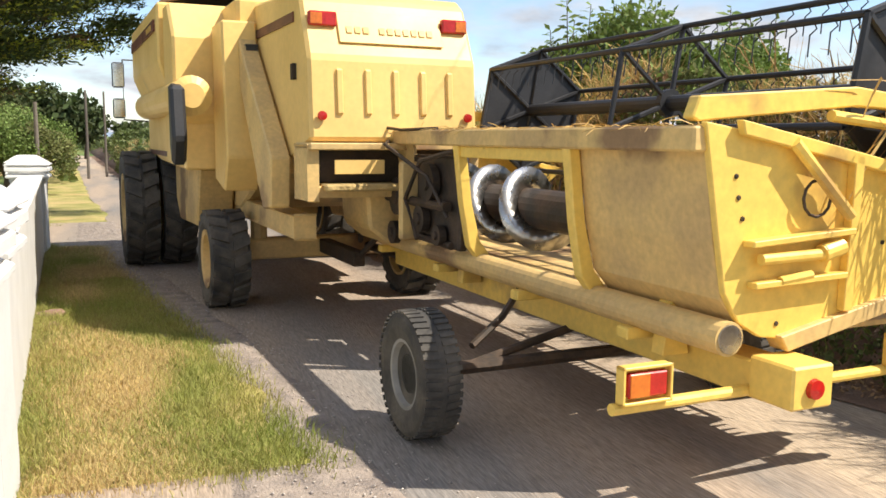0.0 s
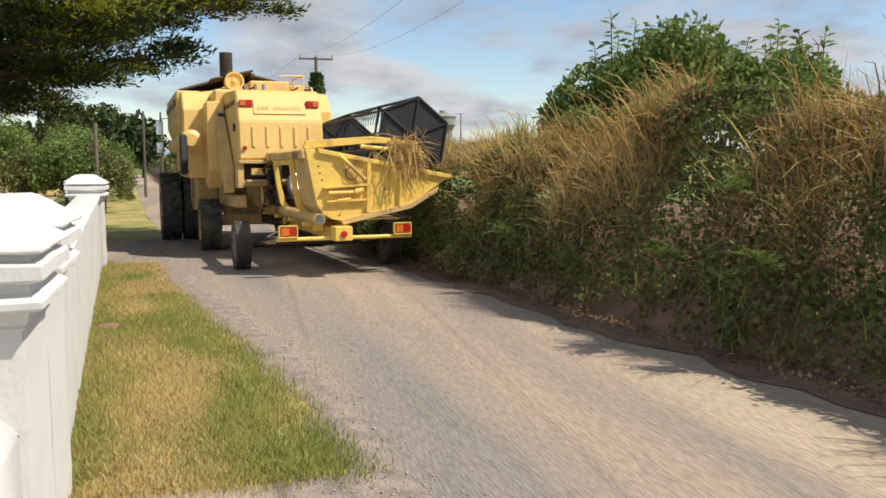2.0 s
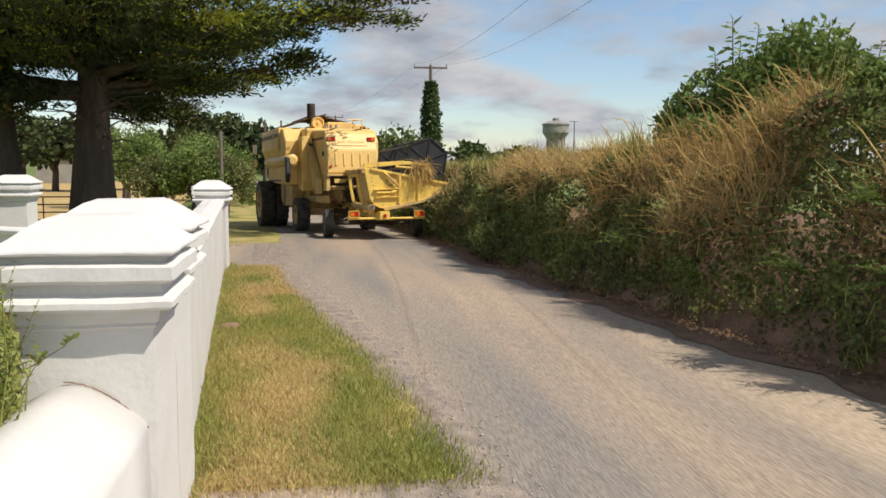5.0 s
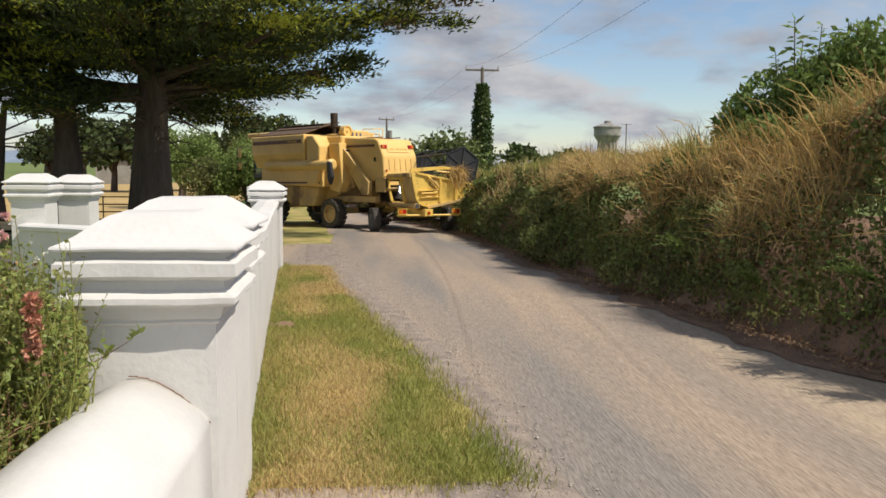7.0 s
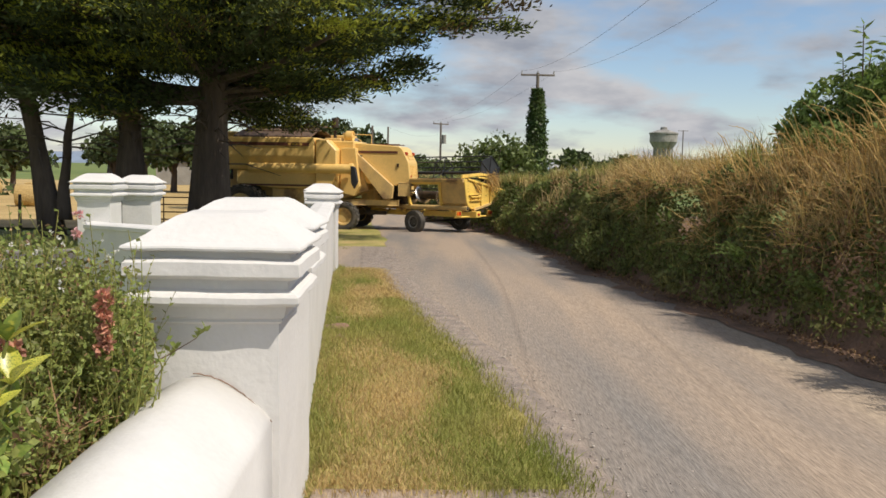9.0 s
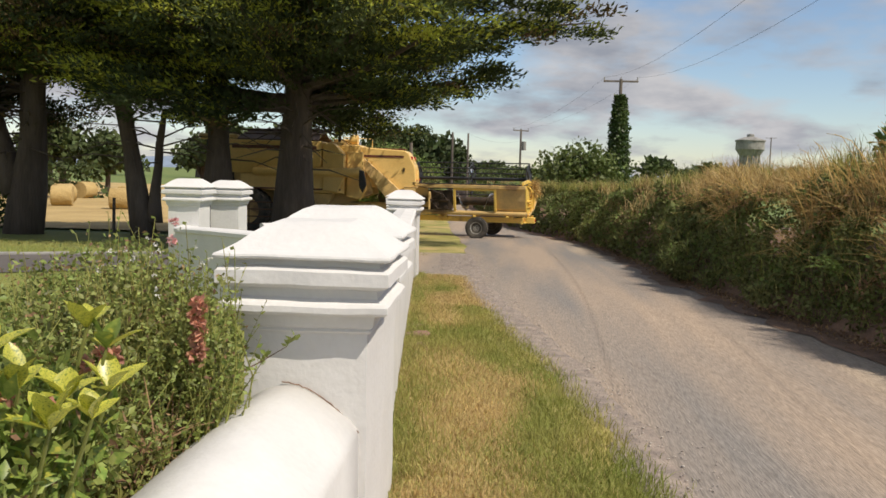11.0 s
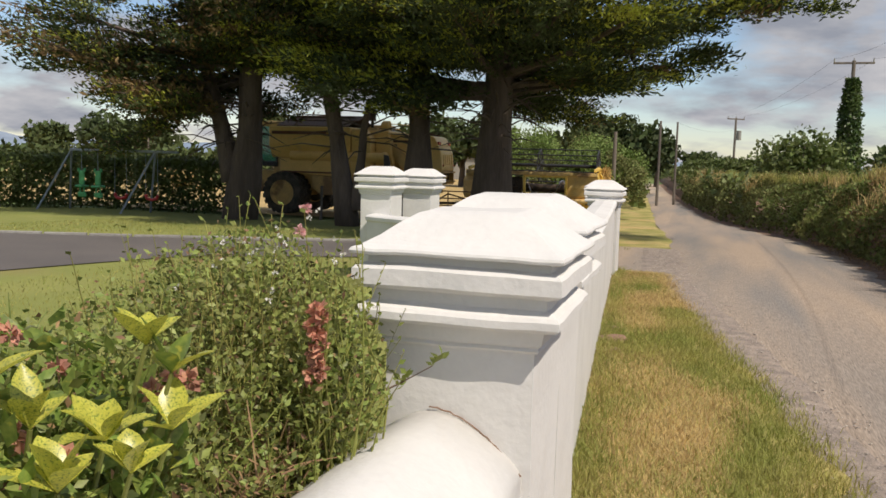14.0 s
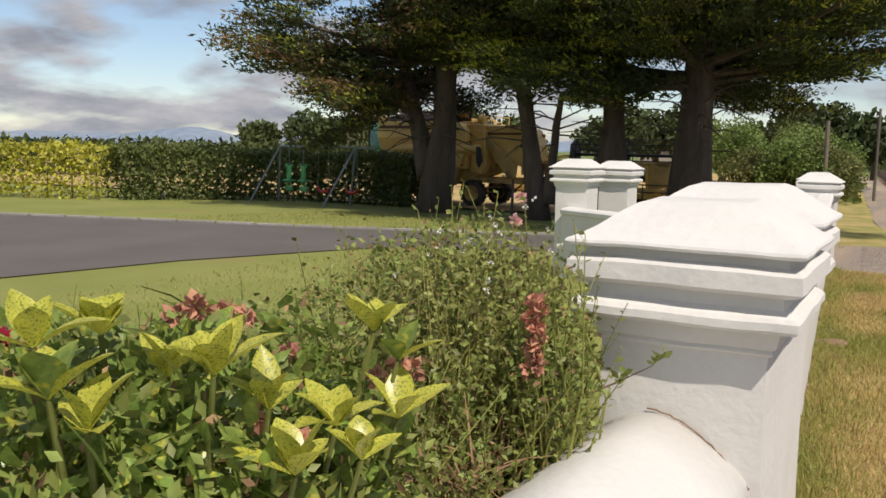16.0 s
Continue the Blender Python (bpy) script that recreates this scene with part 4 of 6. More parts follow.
        prism(bm, [(1.12, 1.60), (1.16, 1.59), (1.14, 0.98), (1.10, 0.98)], 1, o, o + 0.05, 0.004)
        prism(bm, [(0.0, 1.10), (0.6, 1.12), (0.6, 1.09), (0.0, 1.07)], 1, o - 0.015, o + 0.05, 0.004)
        rod(bm, (0.20, o, 1.76), (0.58, o - 0.02, 1.40), 0.03)
        bm.transform(Matrix.Translation((-0.2, 0, 0.03)))
        part("plate_rib", bm, Y, ep)
        bm = rod(bmesh.new(), (0.03, o, 1.21), (0.52, o, 1.22), 0.028, seg=10)
        rod(bm, (0.42, o, 1.22), (0.55, o, 1.25), 0.045, seg=12)
        rod(bm, (0.16, o, 1.10), (0.36, o, 1.12), 0.022)
        bm.transform(Matrix.Translation((-0.2, 0, 0.03)))
        part("ram", bm, Y, ep)
        bm = bmesh.new()
        for k in range(12):
            an = k * math.tau / 12
            rod(bm, (0.38 + 0.09 * math.cos(an), o + 0.01, 1.49 + 0.09 * math.sin(an)), (0.38 + 0.09 * math.cos(an + 0.52), o + 0.01, 1.49 + 0.09 * math.sin(an + 0.52)), 0.008, seg=5)
        bm.transform(Matrix.Translation((-0.2, 0, 0.03)))
        part("hose", bm, M["dark_metal"], ep)
        for x, z in ((-0.1, 1.6), (-0.08, 1.5), (-0.05, 1.4), (0.2, 0.88), (0.5, 0.86), (0.8, 0.93), (0.9, 1.25), (0.97, 1.25)):
            t = lathe(bmesh.new(), [(-0.006, 0.003), (-0.006, 0.014), (0.006, 0.012), (0.008, 0.003)], seg=8)
            t.transform(Matrix.Translation((x - 0.2, y0 + (0 if s < 0 else 0.04), z + 0.03)) @ Matrix.Rotation(radians(-90 * -s), 4, "Z"))
            part("bolt", t, M["dark_metal"], ep)
        # divider skid under the plate
        bm = prism(bmesh.new(), [(0.2, 0.80), (1.3, 1.02), (1.75, 1.26), (1.72, 1.18), (1.3, 0.94), (0.25, 0.72)], 1, y0 - 0.04, y0 + 0.08, 0.006)
        bm.transform(Matrix.Translation((-0.2, 0, 0.05)))
        part("divider_skid", bm, D, h)
    # auger: core and flights
    bm = rod(bmesh.new(), (0.08, a + 0.05, 1.28), (0.08, b - 0.05, 1.28), 0.15, seg=20)
    au = part("auger_core", bm, M["dark_metal"], h)
    bm = bmesh.new()
    for y0, y1, turn in ((a + 0.06, 0.15, 1), (0.6, b - 0.06, -1)):
        n = int((y1 - y0) / 0.55 * 22)
        prev = None
        for i in range(n + 1):
            an = turn * i / 22 * math.tau
            y = y0 + (y1 - y0) * i / n
            p = [bm.verts.new((0.08 + r * math.cos(an), y + d, 1.28 + r * math.sin(an))) for r, d in ((0.14, 0), (0.31, 0), (0.31, 0.008), (0.14, 0.008))]
            if prev:
                for k in range(4):
                    bm.faces.new((prev[k], prev[(k + 1) % 4], p[(k + 1) % 4], p[k]))
            prev = p
    bmesh.ops.recalc_face_normals(bm, faces=bm.faces[:])
    part("auger_flight", bm, M["steel"], h, "bright worn steel auger flight", smooth=True)
    # knife bar
    bm = box(bmesh.new(), 0.93, 1.02, a, b, 0.84, 0.88, 0.004)
    for i in range(54):
        y = a + 0.04 + i * 0.078
        prism(bm, [(1.0, y), (1.0, y + 0.03), (1.14, y + 0.015)], 2, 0.84, 0.87)
    part("knife_bar", bm, M["dark_metal"], h)
    # reel
    cx, cz, R = 1.22, 2.08, 0.60
    y0, y1 = a + 0.22, b - 0.2
    for y in (y0, (y0 + y1) / 2, y1):
        ring = [(cx + R * math.cos(k * math.tau / 6 + 0.35), cz + R * math.sin(k * math.tau / 6 + 0.35)) for k in range(6)]
        if y != (y0 + y1) / 2:
            hub = part("reel_end", prism(bmesh.new(), ring, 1, y, y + 0.012), M["black"], h, "black six-sided reel end")
        else:
            hub = part("reel_hub", rod(bmesh.new(), (cx, y - 0.03, cz), (cx, y + 0.03, cz), 0.11, seg=12), M["black"], h)
        for k in range(6):
            part("spoke", rod(bmesh.new(), (cx, y - 0.01, cz), (ring[k][0], y - 0.01, ring[k][1]), 0.022, seg=6), M["black"], hub)
            part("rim_bar", rod(bmesh.new(), (ring[k][0], y - 0.01, ring[k][1]), (ring[(k + 1) % 6][0], y - 0.01, ring[(k + 1) % 6][1]), 0.022, seg=6), M["black"], hub)
    bm = rod(bmesh.new(), (cx, y0, cz), (cx, y1, cz), 0.06, seg=12)
    part("reel_shaft", bm, M["black"], h)
    for k in range(6):
        x, z = cx + R * math.cos(k * math.tau / 6 + 0.35), cz + R * math.sin(k * math.tau / 6 + 0.35)
        bm = rod(bmesh.new(), (x, y0, z), (x, y1, z), 0.022, seg=8)
        for i in range(30):
            y = y0 + 0.06 + i * (y1 - y0 - 0.12) / 29
            tube(bm, [(x, y, z), (x + 0.03, y, z - 0.04), (x + 0.0, y + 0.02, z - 0.075), (x - 0.03, y, z - 0.20)], 0.006, 4)
        part("reel_bat", bm, M["black"], h, "black reel bat with spring tines")
    for y in (a + 0.1, b - 0.1):
        bm = prism(bmesh.new(), [(-0.50, 1.90), (-0.46, 2.0), (0.55, 2.07), (1.25, 2.0), (1.25, 1.94), (0.55, 1.97), (-0.46, 1.88)], 1, y - 0.04, y + 0.04, 0.008)
        part("reel_arm", bm, Y, h)
        bm = rod(bmesh.new(), (0.35, y - 0.06, 1.92), (1.0, y - 0.06, 1.86), 0.03)
        part("reel_ram", bm, Y, h)
    # straw
    n = 400
    p = np.array([0.98, a - 0.06, 1.90]) + rng.normal(size=(n, 3)) * [0.15, 0.07, 0.10]
    d = rng.normal(size=(n, 3)) * [0.5, 0.4, 0.5] + [0.35, 0, -0.9]
    blades_dir("straw_tuft", p, d, rng.uniform(0.18, 0.52, n), 0.012, M["straw"], h)
    n = 260
    p = np.stack([rng.uniform(-0.53, -0.37, n), rng.uniform(a, b, n), np.full(n, 1.865)], 1)
    blades_dir("straw_litter", p, rng.normal(size=(n, 3)) * [1, 1, 0.12], rng.uniform(0.06, 0.2, n), 0.006, M["straw"], h)
    return h


def blades_dir(name, pos, d, length, width, material, parent=None):
    """Thin straws from pos along d, one mesh."""
    n = len(pos)
    d = d / (np.linalg.norm(d, axis=1)[:, None] + 1e-9)
    s = np.cross(d, rng.normal(size=(n, 3)))
    s /= np.linalg.norm(s, axis=1)[:, None] + 1e-9
    L = np.asarray(length)[:, None]
    sag = np.zeros((n, 3)); sag[:, 2] = -0.12 * np.asarray(length)
    a, w = np.asarray(pos), s * width / 2
    verts = np.stack([a - w, a + w, a + d * L * 0.5 + w, a + d * L * 0.5 - w, a + d * L + sag + w * 0.4, a + d * L + sag - w * 0.4], 1).reshape(-1, 3)
    k = np.arange(n)[:, None] * 6
    q = np.concatenate([k + [[0, 1, 2, 3]], k + [[3, 2, 4, 5]]], 1).reshape(-1, 4)
    return raw(name, verts, q, material, parent)


# ------------------------------------------------------------ hedge bank beside the lane
def hedge_height(y):
    y = np.asarray(y, float)
    return np.interp(y, [-8, 0, 4, 6.5, 8, 11, 15, 24, 40, 80], [2.2, 2.4, 2.45, 2.2, 1.85, 1.8, 1.85, 1.75, 1.9, 2.2])


bank_y = np.concatenate([np.arange(-10, 50, 0.5), np.arange(50, 200, 4)])
prof = [(0.05, -0.05), (0.25, 0.35), (0.55, 0.8), (0.95, 1.1), (1.6, 1.25), (2.6, 1.2), (4.2, 1.12)]
bv = []
for y in bank_y:
    for dx, z in prof:
        k = noise.noise((dx * 1.5, y * 0.6, 2.0)) * 0.18
        bv.append((float(road_r(y)) + dx + k * 0.6, y, gz(y) + z * float(hedge_height(y)) / 2.4 + k * (z > 0)))
mb = len(prof)
bf = [(j * mb + i, j * mb + i + 1, (j + 1) * mb + i + 1, (j + 1) * mb + i) for j in range(len(bank_y) - 1) for i in range(mb - 1)]
tagged(raw("earth_bank", bv, bf, M["soil"]), "earth bank overgrown with hedge plants", "bank", kind="structure")


def bank_points(n, y0, y1, u0, u1, depth=0.25, power=1.0):
    """Places on the overgrown face of the bank; u runs from its foot (0) over the top (1)."""
    y = y0 + (y1 - y0) * rng.uniform(0, 1, n) ** power
    u = rng.uniform(u0, u1, n)
    h = hedge_height(y)
    lump = np.array([noise.noise((float(a) * 0.55, float(b) * 2.2, 5.0)) + 0.6 * noise.noise((float(a) * 1.9, float(b) * 5, 1.0)) for a, b in zip(y, u)])
    out = 0.66 * lump + rng.normal(size=n) * depth * 0.35
    x = road_r(y) + 0.10 + 1.25 * u ** 1.7 - np.maximum(out, -0.42) * 0.9
    z = slope(y) + h * np.sin(np.minimum(u, 1) * math.pi / 2) * 0.98 + out * 0.25
    return np.stack([x, y, np.maximum(z, slope(y) + 0.03)], 1)


def hedge_bank():
    e = empty("roadside_hedge", "tangled bank of brambles, dry grass and ferns", "hedge", kind="stuff")
    patchy = lambda p, lo: p[np.array([noise.noise((float(q[1]) * 0.45, float(q[2]) * 0.9, 8.0)) > lo for q in p])]
    leaves("bramble_leaves", bank_points(60000, -3, 13, 0.02, 0.98), 0.062, M["leaf"], e, 0.7)
    leaves("bramble_leaves_far", bank_points(26000, 12, 60, 0.02, 1.0, power=1.4), 0.13, M["leaf"], e, 0.7)
    leaves("bright_leaves", bank_points(26000, -3, 30, 0.1, 1.0), 0.08, M["leaf_bright"], e, 0.6)
    leaves("dead_leaves", patchy(bank_points(46000, -3, 6.5, 0.2, 1.0), -0.04), 0.055, M["leaf_dead"], e, 0.5)
    leaves("dead_leaves_far", patchy(bank_points(34000, 6.5, 22, 0.15, 1.0), 0.12), 0.06, M["leaf_dead"], e, 0.5)
    blades("dry_grass", patchy(bank_points(30000, -3, 14, 0.3, 1.02), 0.12), 0.30, M["blade_dry"], e, 0.007, 0.7)
    blades("dry_grass_far", patchy(bank_points(13000, 12, 60, 0.4, 1.05, power=1.3), 0.2), 0.36, M["blade_dry"], e, 0.02, 0.45)
    blades("green_grass", bank_points(5000, -3, 26, 0.0, 0.4), 0.22, M["blade"], e, 0.010, 0.7)
    blades("top_grass", bank_points(9000, 5, 45, 0.82, 1.02), 0.34, M["blade"], e, 0.014, 0.4)
    p = bank_points(420, 7, 34, 0.9, 1.04)
    blades("tall_weeds", p, 0.55, M["leaf"], e, 0.016, 0.3)
    p = patchy(bank_points(12000, -2, 14, 0.25, 1.0), 0.02)
    k = len(p)
    blades_dir("dead_stems", p, rng.normal(size=(k, 3)) * [0.6, 0.6, 0.5] + [-0.3, 0, 0.6], rng.uniform(0.15, 0.75, k), 0.006, M["straw"], e)
    # bleached arching stalks in the driest stretch
    bm = bmesh.new()
    rg = random.Random(77)
    for q in patchy(bank_points(2200, -1, 9, 0.35, 0.98), 0.1)[:330]:
        q = Vector(q.tolist())
        d = Vector((-rg.uniform(0.05, 0.35), rg.uniform(-0.4, 0.4), rg.uniform(0.35, 0.9)))
        f = Vector((-rg.uniform(0.0, 0.3), rg.uniform(-0.3, 0.3), -rg.uniform(0.05, 0.3)))
        tube(bm, [q, q + d * 0.45, q + d * 0.8 + f * 0.2, q + d + f * 0.7], [0.008, 0.007, 0.005, 0.002], 4)
    part("bleached_stalks", bm, M["straw"], e)
    return e


hedge_bank()
n = 5200
ly = rng.uniform(-3, 24, n)
lx = road_r(ly) + rng.normal(size=n) * 0.16
tagged(leaves("leaf_litter", np.stack([lx, ly, slope(ly) + 0.045], 1), 0.045, M["leaf_dead"], None, 0.6, 0.9), "dead leaves scattered along the foot of the hedge", "leaf litter", kind="stuff")


def fern(x, y, z, n=7, size=0.6):
    e = empty("fern", "bright green fern frond cluster in the hedge", "fern", "hedge ferns")
    for k in range(n):
        pos, dr, sz = [], [], []
        a = rng.uniform(0, math.tau)
        d = Vector((-0.75 + 0.35 * math.cos(a), 0.5 * math.sin(a), 0.55 + rng.uniform(-0.5, 0.4))).normalized()
        s = d.cross(Vector((0, 0, 1))).normalized()
        for i in range(22):
            u = i / 21
            c = Vector((x, y, z)) + d * size * u + Vector((0, 0, -0.35 * size * u * u))
            for w in (-1, 1):
                pos.append(tuple(c)); dr.append(tuple(s * w + d * 0.4)); sz.append(0.11 * size / 0.6 * (1 - u) + 0.012)
        leaves("frond", pos, np.array(sz), M["leaf_bright"], e, 0.3, 0.5, dr)
    return e


for fx, fy, fz, fs in ((5.05, 3.0, 1.5, 0.55), (4.75, 3.4, 0.85, 0.6), (4.95, 2.4, 0.9, 0.6), (4.6, 5.2, 0.6, 0.5), (4.35, 6.8, 0.8, 0.5)):
    fern(fx, fy, fz, 6, fs)


# ------------------------------------------------------------ shrubs and trees
def cloud(centres, radii, n, hollow=0.55):
    """Random places in a set of ellipsoids, mostly towards their outside."""
    centres, radii = np.asarray(centres, float), np.asarray(radii, float)
    vol = radii.prod(1) ** (2 / 3)
    k = rng.choice(len(centres), n, p=vol / vol.sum())
    d = rng.normal(size=(n, 3))
    d /= np.linalg.norm(d, axis=1)[:, None]
    r = hollow + (1.05 - hollow) * rng.uniform(0, 1, n) ** 0.6
    return centres[k] + d * radii[k] * r[:, None]


def lumps(c, r, n, k=0.5, seed=0):
    """Smaller ellipsoids over a large one, for an uneven outline."""
    rg = np.random.default_rng(seed)
    d = rg.normal(size=(n, 3))
    d /= np.linalg.norm(d, axis=1)[:, None]
    d[:, 2] = np.abs(d[:, 2]) * 1.0 - 0.25
    cs = np.asarray(c) + d * np.asarray(r) * rg.uniform(0.45, 0.85, (n, 1))
    rs = np.asarray(r) * rg.uniform(k * 0.55, k, (n, 1))
    return cs, rs


def bush(name, label, c, r, n, size, material, seed, category="bush", group="", stems=6, aspect=0.55):
    e = empty(name, label, category, group)
    cs, rs = lumps(c, r, 16, 0.55, seed)
    ob = leaves("foliage", cloud(cs, rs, n), size, material, e, aspect)
    bm = bmesh.new()
    rg = random.Random(seed)
    base = Vector((c[0], c[1], c[2] - r[2] * 1.05))
    for i in range(stems):
        t = Vector(tuple(cs[i]))
        m = (base + t) / 2 + Vector((rg.uniform(-0.2, 0.2), rg.uniform(-0.2, 0.2), 0.1)) * r[0]
        tube(bm, [base + Vector((rg.uniform(-0.1, 0.1), rg.uniform(-0.1, 0.1), -0.1)), m, t], [0.035 * r[2] + 0.01, 0.02 * r[2] + 0.006, 0.006], 6)
    part("stem", bm, M["twig"], e)
    return e


elder = empty("elder_bush", "tall fresh green elder bush rising from the hedge", "bush")
ec, er = [], []
for k, (c, r) in enumerate((((6.2, 8.9, 1.9), (0.8, 0.8, 0.9)), ((6.8, 8.3, 2.5), (1.0, 1.0, 1.05)), ((7.6, 7.9, 2.7), (1.2, 1.0, 1.0)), ((9.0, 7.8, 2.5), (1.2, 1.0, 1.0)), ((5.9, 7.4, 1.8), (0.7, 0.8, 0.7)))):
    a, b = lumps(c, r, 9, 0.55, 20 + k)
    ec.append(a); er.append(b)
ec, er = np.concatenate(ec), np.concatenate(er)
leaves("foliage", cloud(ec, er, 22000), 0.12, M["leaf_bright"], elder, 0.42)
leaves("bright_foliage", cloud(ec + [0, 0, 0.1], er, 14000, 0.85), 0.12, M["leaf_bright"], elder, 0.45)
bm = bmesh.new()
shoot_p, shoot_d = [], []
for i in range(26):
    x, y = 6.5 + 3.4 * random.random(), 7.6 + 1.2 * random.random()
    z1 = 3.35 + 0.55 * random.random()
    q = Vector((x + random.uniform(-0.2, 0.2), y, z1))
    tube(bm, [(x, y, 1.2), (x + random.uniform(-0.1, 0.1), y, 2.3), q], [0.025, 0.016, 0.006], 5)
    for j in range(34):
        u = j / 33
        c = Vector((x, y, 2.6)).lerp(q, u)
        a = j * 2.4
        shoot_p.append(tuple(c)); shoot_d.append((math.cos(a), math.sin(a), 0.15))
part("stem", bm, M["twig"], elder)
leaves("shoot_leaves", shoot_p, 0.19, M["leaf_bright"], elder, 0.38, 0.5, shoot_d)


def conifer(label, x, y, r, height, lean, limb_n, reach, seed, brown=0.08, zlow=3.2, fork=None, dens=1.0, bias=None, droop=0.0, lift=0.0, lit_share=0.06):
    """An old garden cypress: fluted tapering trunk, spreading limbs, sprays in flat tiers along them."""
    e = empty("cypress_tree", label, "tree", "cypress trees by the garden")
    rg = random.Random(seed)
    z0 = gz(y) - 0.15
    bm = bmesh.new()
    def trunk(px, py, r0, top, ln, zb):
        pts, rs = [], []
        for i in range(11):
            u = i / 10
            pts.append((px + ln[0] * u + 0.12 * noise.noise((px, u * 3, 1.0)), py + ln[1] * u, zb + (top - zb) * u))
            rs.append(r0 * (1.28 - 0.42 * min(u * 5, 1)) * (1 - 0.75 * u) + 0.03)
        tube(bm, pts, rs, 14)
        return pts
    pts = trunk(x, y, r, height, lean, z0)
    forks = [pts]
    for fx, fy, fr, ftop, fl, fz in (fork or ()):
        forks.append(trunk(fx, fy, fr, ftop, fl, fz))
    for v in bm.verts:
        v.co += Vector((noise.noise((v.co.x * 4, v.co.y * 4, v.co.z * 0.7)), noise.noise((v.co.y * 4, v.co.x * 4, v.co.z * 0.7)), 0)) * r * 0.22
    part("trunk", bm, M["bark"], e, smooth=True)
    bm = bmesh.new()
    pos, dr, sz, tip = [], [], [], []
    for i in range(limb_n):
        pt = rg.choice(forks)
        zz = zlow + (height - zlow) * (i / limb_n) ** 1.25 * 0.95
        u = min(max((zz - pt[0][2]) / (pt[-1][2] - pt[0][2]), 0), 1)
        b = Vector(pt[int(u * 10)])
        b.z = zz
        az = rg.uniform(0, math.tau)
        if bias and math.cos(az - bias[0]) < 0.1:
            b.z = max(zz, zlow + lift)
        L = reach * float(np.interp(u, [0.2, 0.33, 0.5, 0.75, 1.0], [0.62, 1.0, 0.95, 0.7, 0.3])) * rg.uniform(0.5, 1.0)
        if bias:
            L *= 1 + bias[1] * max(0, math.cos(az - bias[0]))
        d = Vector((math.cos(az), math.sin(az), rg.uniform(0.0, 0.38)))
        sink = droop * max(0, -math.cos(az)) * (1 - u)
        mid, end = b + d * L * 0.5 + Vector((0, 0, -0.2 - sink * 0.4)), b + d * L + Vector((0, 0, rg.uniform(-1.0, 0.5) - sink))
        tube(bm, [b, mid, end], [0.05 + 0.015 * L, 0.03 + 0.006 * L, 0.012], 6)
        for s in range(int(12 + L * 4.6)):
            w = 0.18 + 0.82 * rg.random() ** 0.75
            c = (b.lerp(mid, w * 2) if w < 0.5 else mid.lerp(end, w * 2 - 1))
            side = Vector((-d.y, d.x, 0)) * rg.uniform(-1, 1) * (0.25 + 0.55 * w) * min(1.5, 0.3 * L)
            c = c + side + Vector((0, 0, rg.uniform(-0.45, 0.3)))
            pos.append(c); dr.append(d * 0.8 + side * 0.5 + Vector((0, 0, 0.15))); sz.append(0.14 + 0.09 * rg.random()); tip.append(w)
    for i in range(int(limb_n * 1.2)):
        pt = rg.choice(forks)
        zz = rg.uniform(1.8, zlow + 3)
        b = Vector(pt[0]); u = (zz - b.z) / (pt[-1][2] - b.z)
        b = b.lerp(Vector(pt[-1]), u)
        az = rg.uniform(0, math.tau)
        L = rg.uniform(0.6, 2.4)
        q = b + Vector((math.cos(az) * L, math.sin(az) * L, rg.uniform(-0.7, 0.5)))
        tube(bm, [b, (b + q) / 2 + Vector((0, 0, 0.15)), q], [0.03, 0.02, 0.006], 5)
    part("limb", bm, M["bark"], e)
    pos, dr, sz, tip = np.array([tuple(p) for p in pos]), np.array([tuple(p) for p in dr]), np.array(sz), np.array(tip)
    n = len(pos)
    per = int(66 * dens)
    P = np.repeat(pos, per, 0) + rng.normal(size=(n * per, 3)) * [0.30, 0.30, 0.075]
    Dr = np.repeat(dr, per, 0) + rng.normal(size=(n * per, 3)) * 0.45
    S, T = np.repeat(sz, per), np.repeat(tip, per)
    pick = rng.uniform(0, 1, n * per)
    clump = np.repeat(rng.uniform(0, 1, n), per)
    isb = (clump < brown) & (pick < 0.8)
    # painted sunlight: upper and outer leaves of a spray take the brighter colour
    ist = ~isb & (P[:, 2] > np.repeat(pos[:, 2], per) + 0.02) & (np.repeat(rng.uniform(0, 1, n), per) < 0.35 + lit_share * 1.4) & (T > 0.42)
    ist |= ~isb & (clump > 1 - lit_share) & (T > 0.6)
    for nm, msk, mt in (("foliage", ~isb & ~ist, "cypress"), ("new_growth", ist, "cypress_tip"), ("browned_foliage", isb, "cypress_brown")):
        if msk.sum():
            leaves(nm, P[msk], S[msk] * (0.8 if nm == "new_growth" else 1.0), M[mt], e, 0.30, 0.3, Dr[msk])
    return e


conifer("old dark cypress with a thick trunk and wide crown", -5.45, 21.0, 0.55, 15.5, (0.3, 0), 120, 8.6, 3, 0.03, 3.5, bias=(0.0, 0.25), dens=1.2, lit_share=0.22)
conifer("dark cypress with a straight bare lower trunk", -7.75, 21.3, 0.42, 14.5, (-0.2, 0.2), 56, 4.6, 5, 0.08, 4.6)
conifer("slim leaning cypress with broken dead limbs", -9.7, 20.6, 0.28, 13.0, (-2.2, 0.3), 44, 3.8, 8, 0.15, 4.8, fork=((-9.45, 20.6, 0.16, 3.4, (0.35, 0), 0.2),))
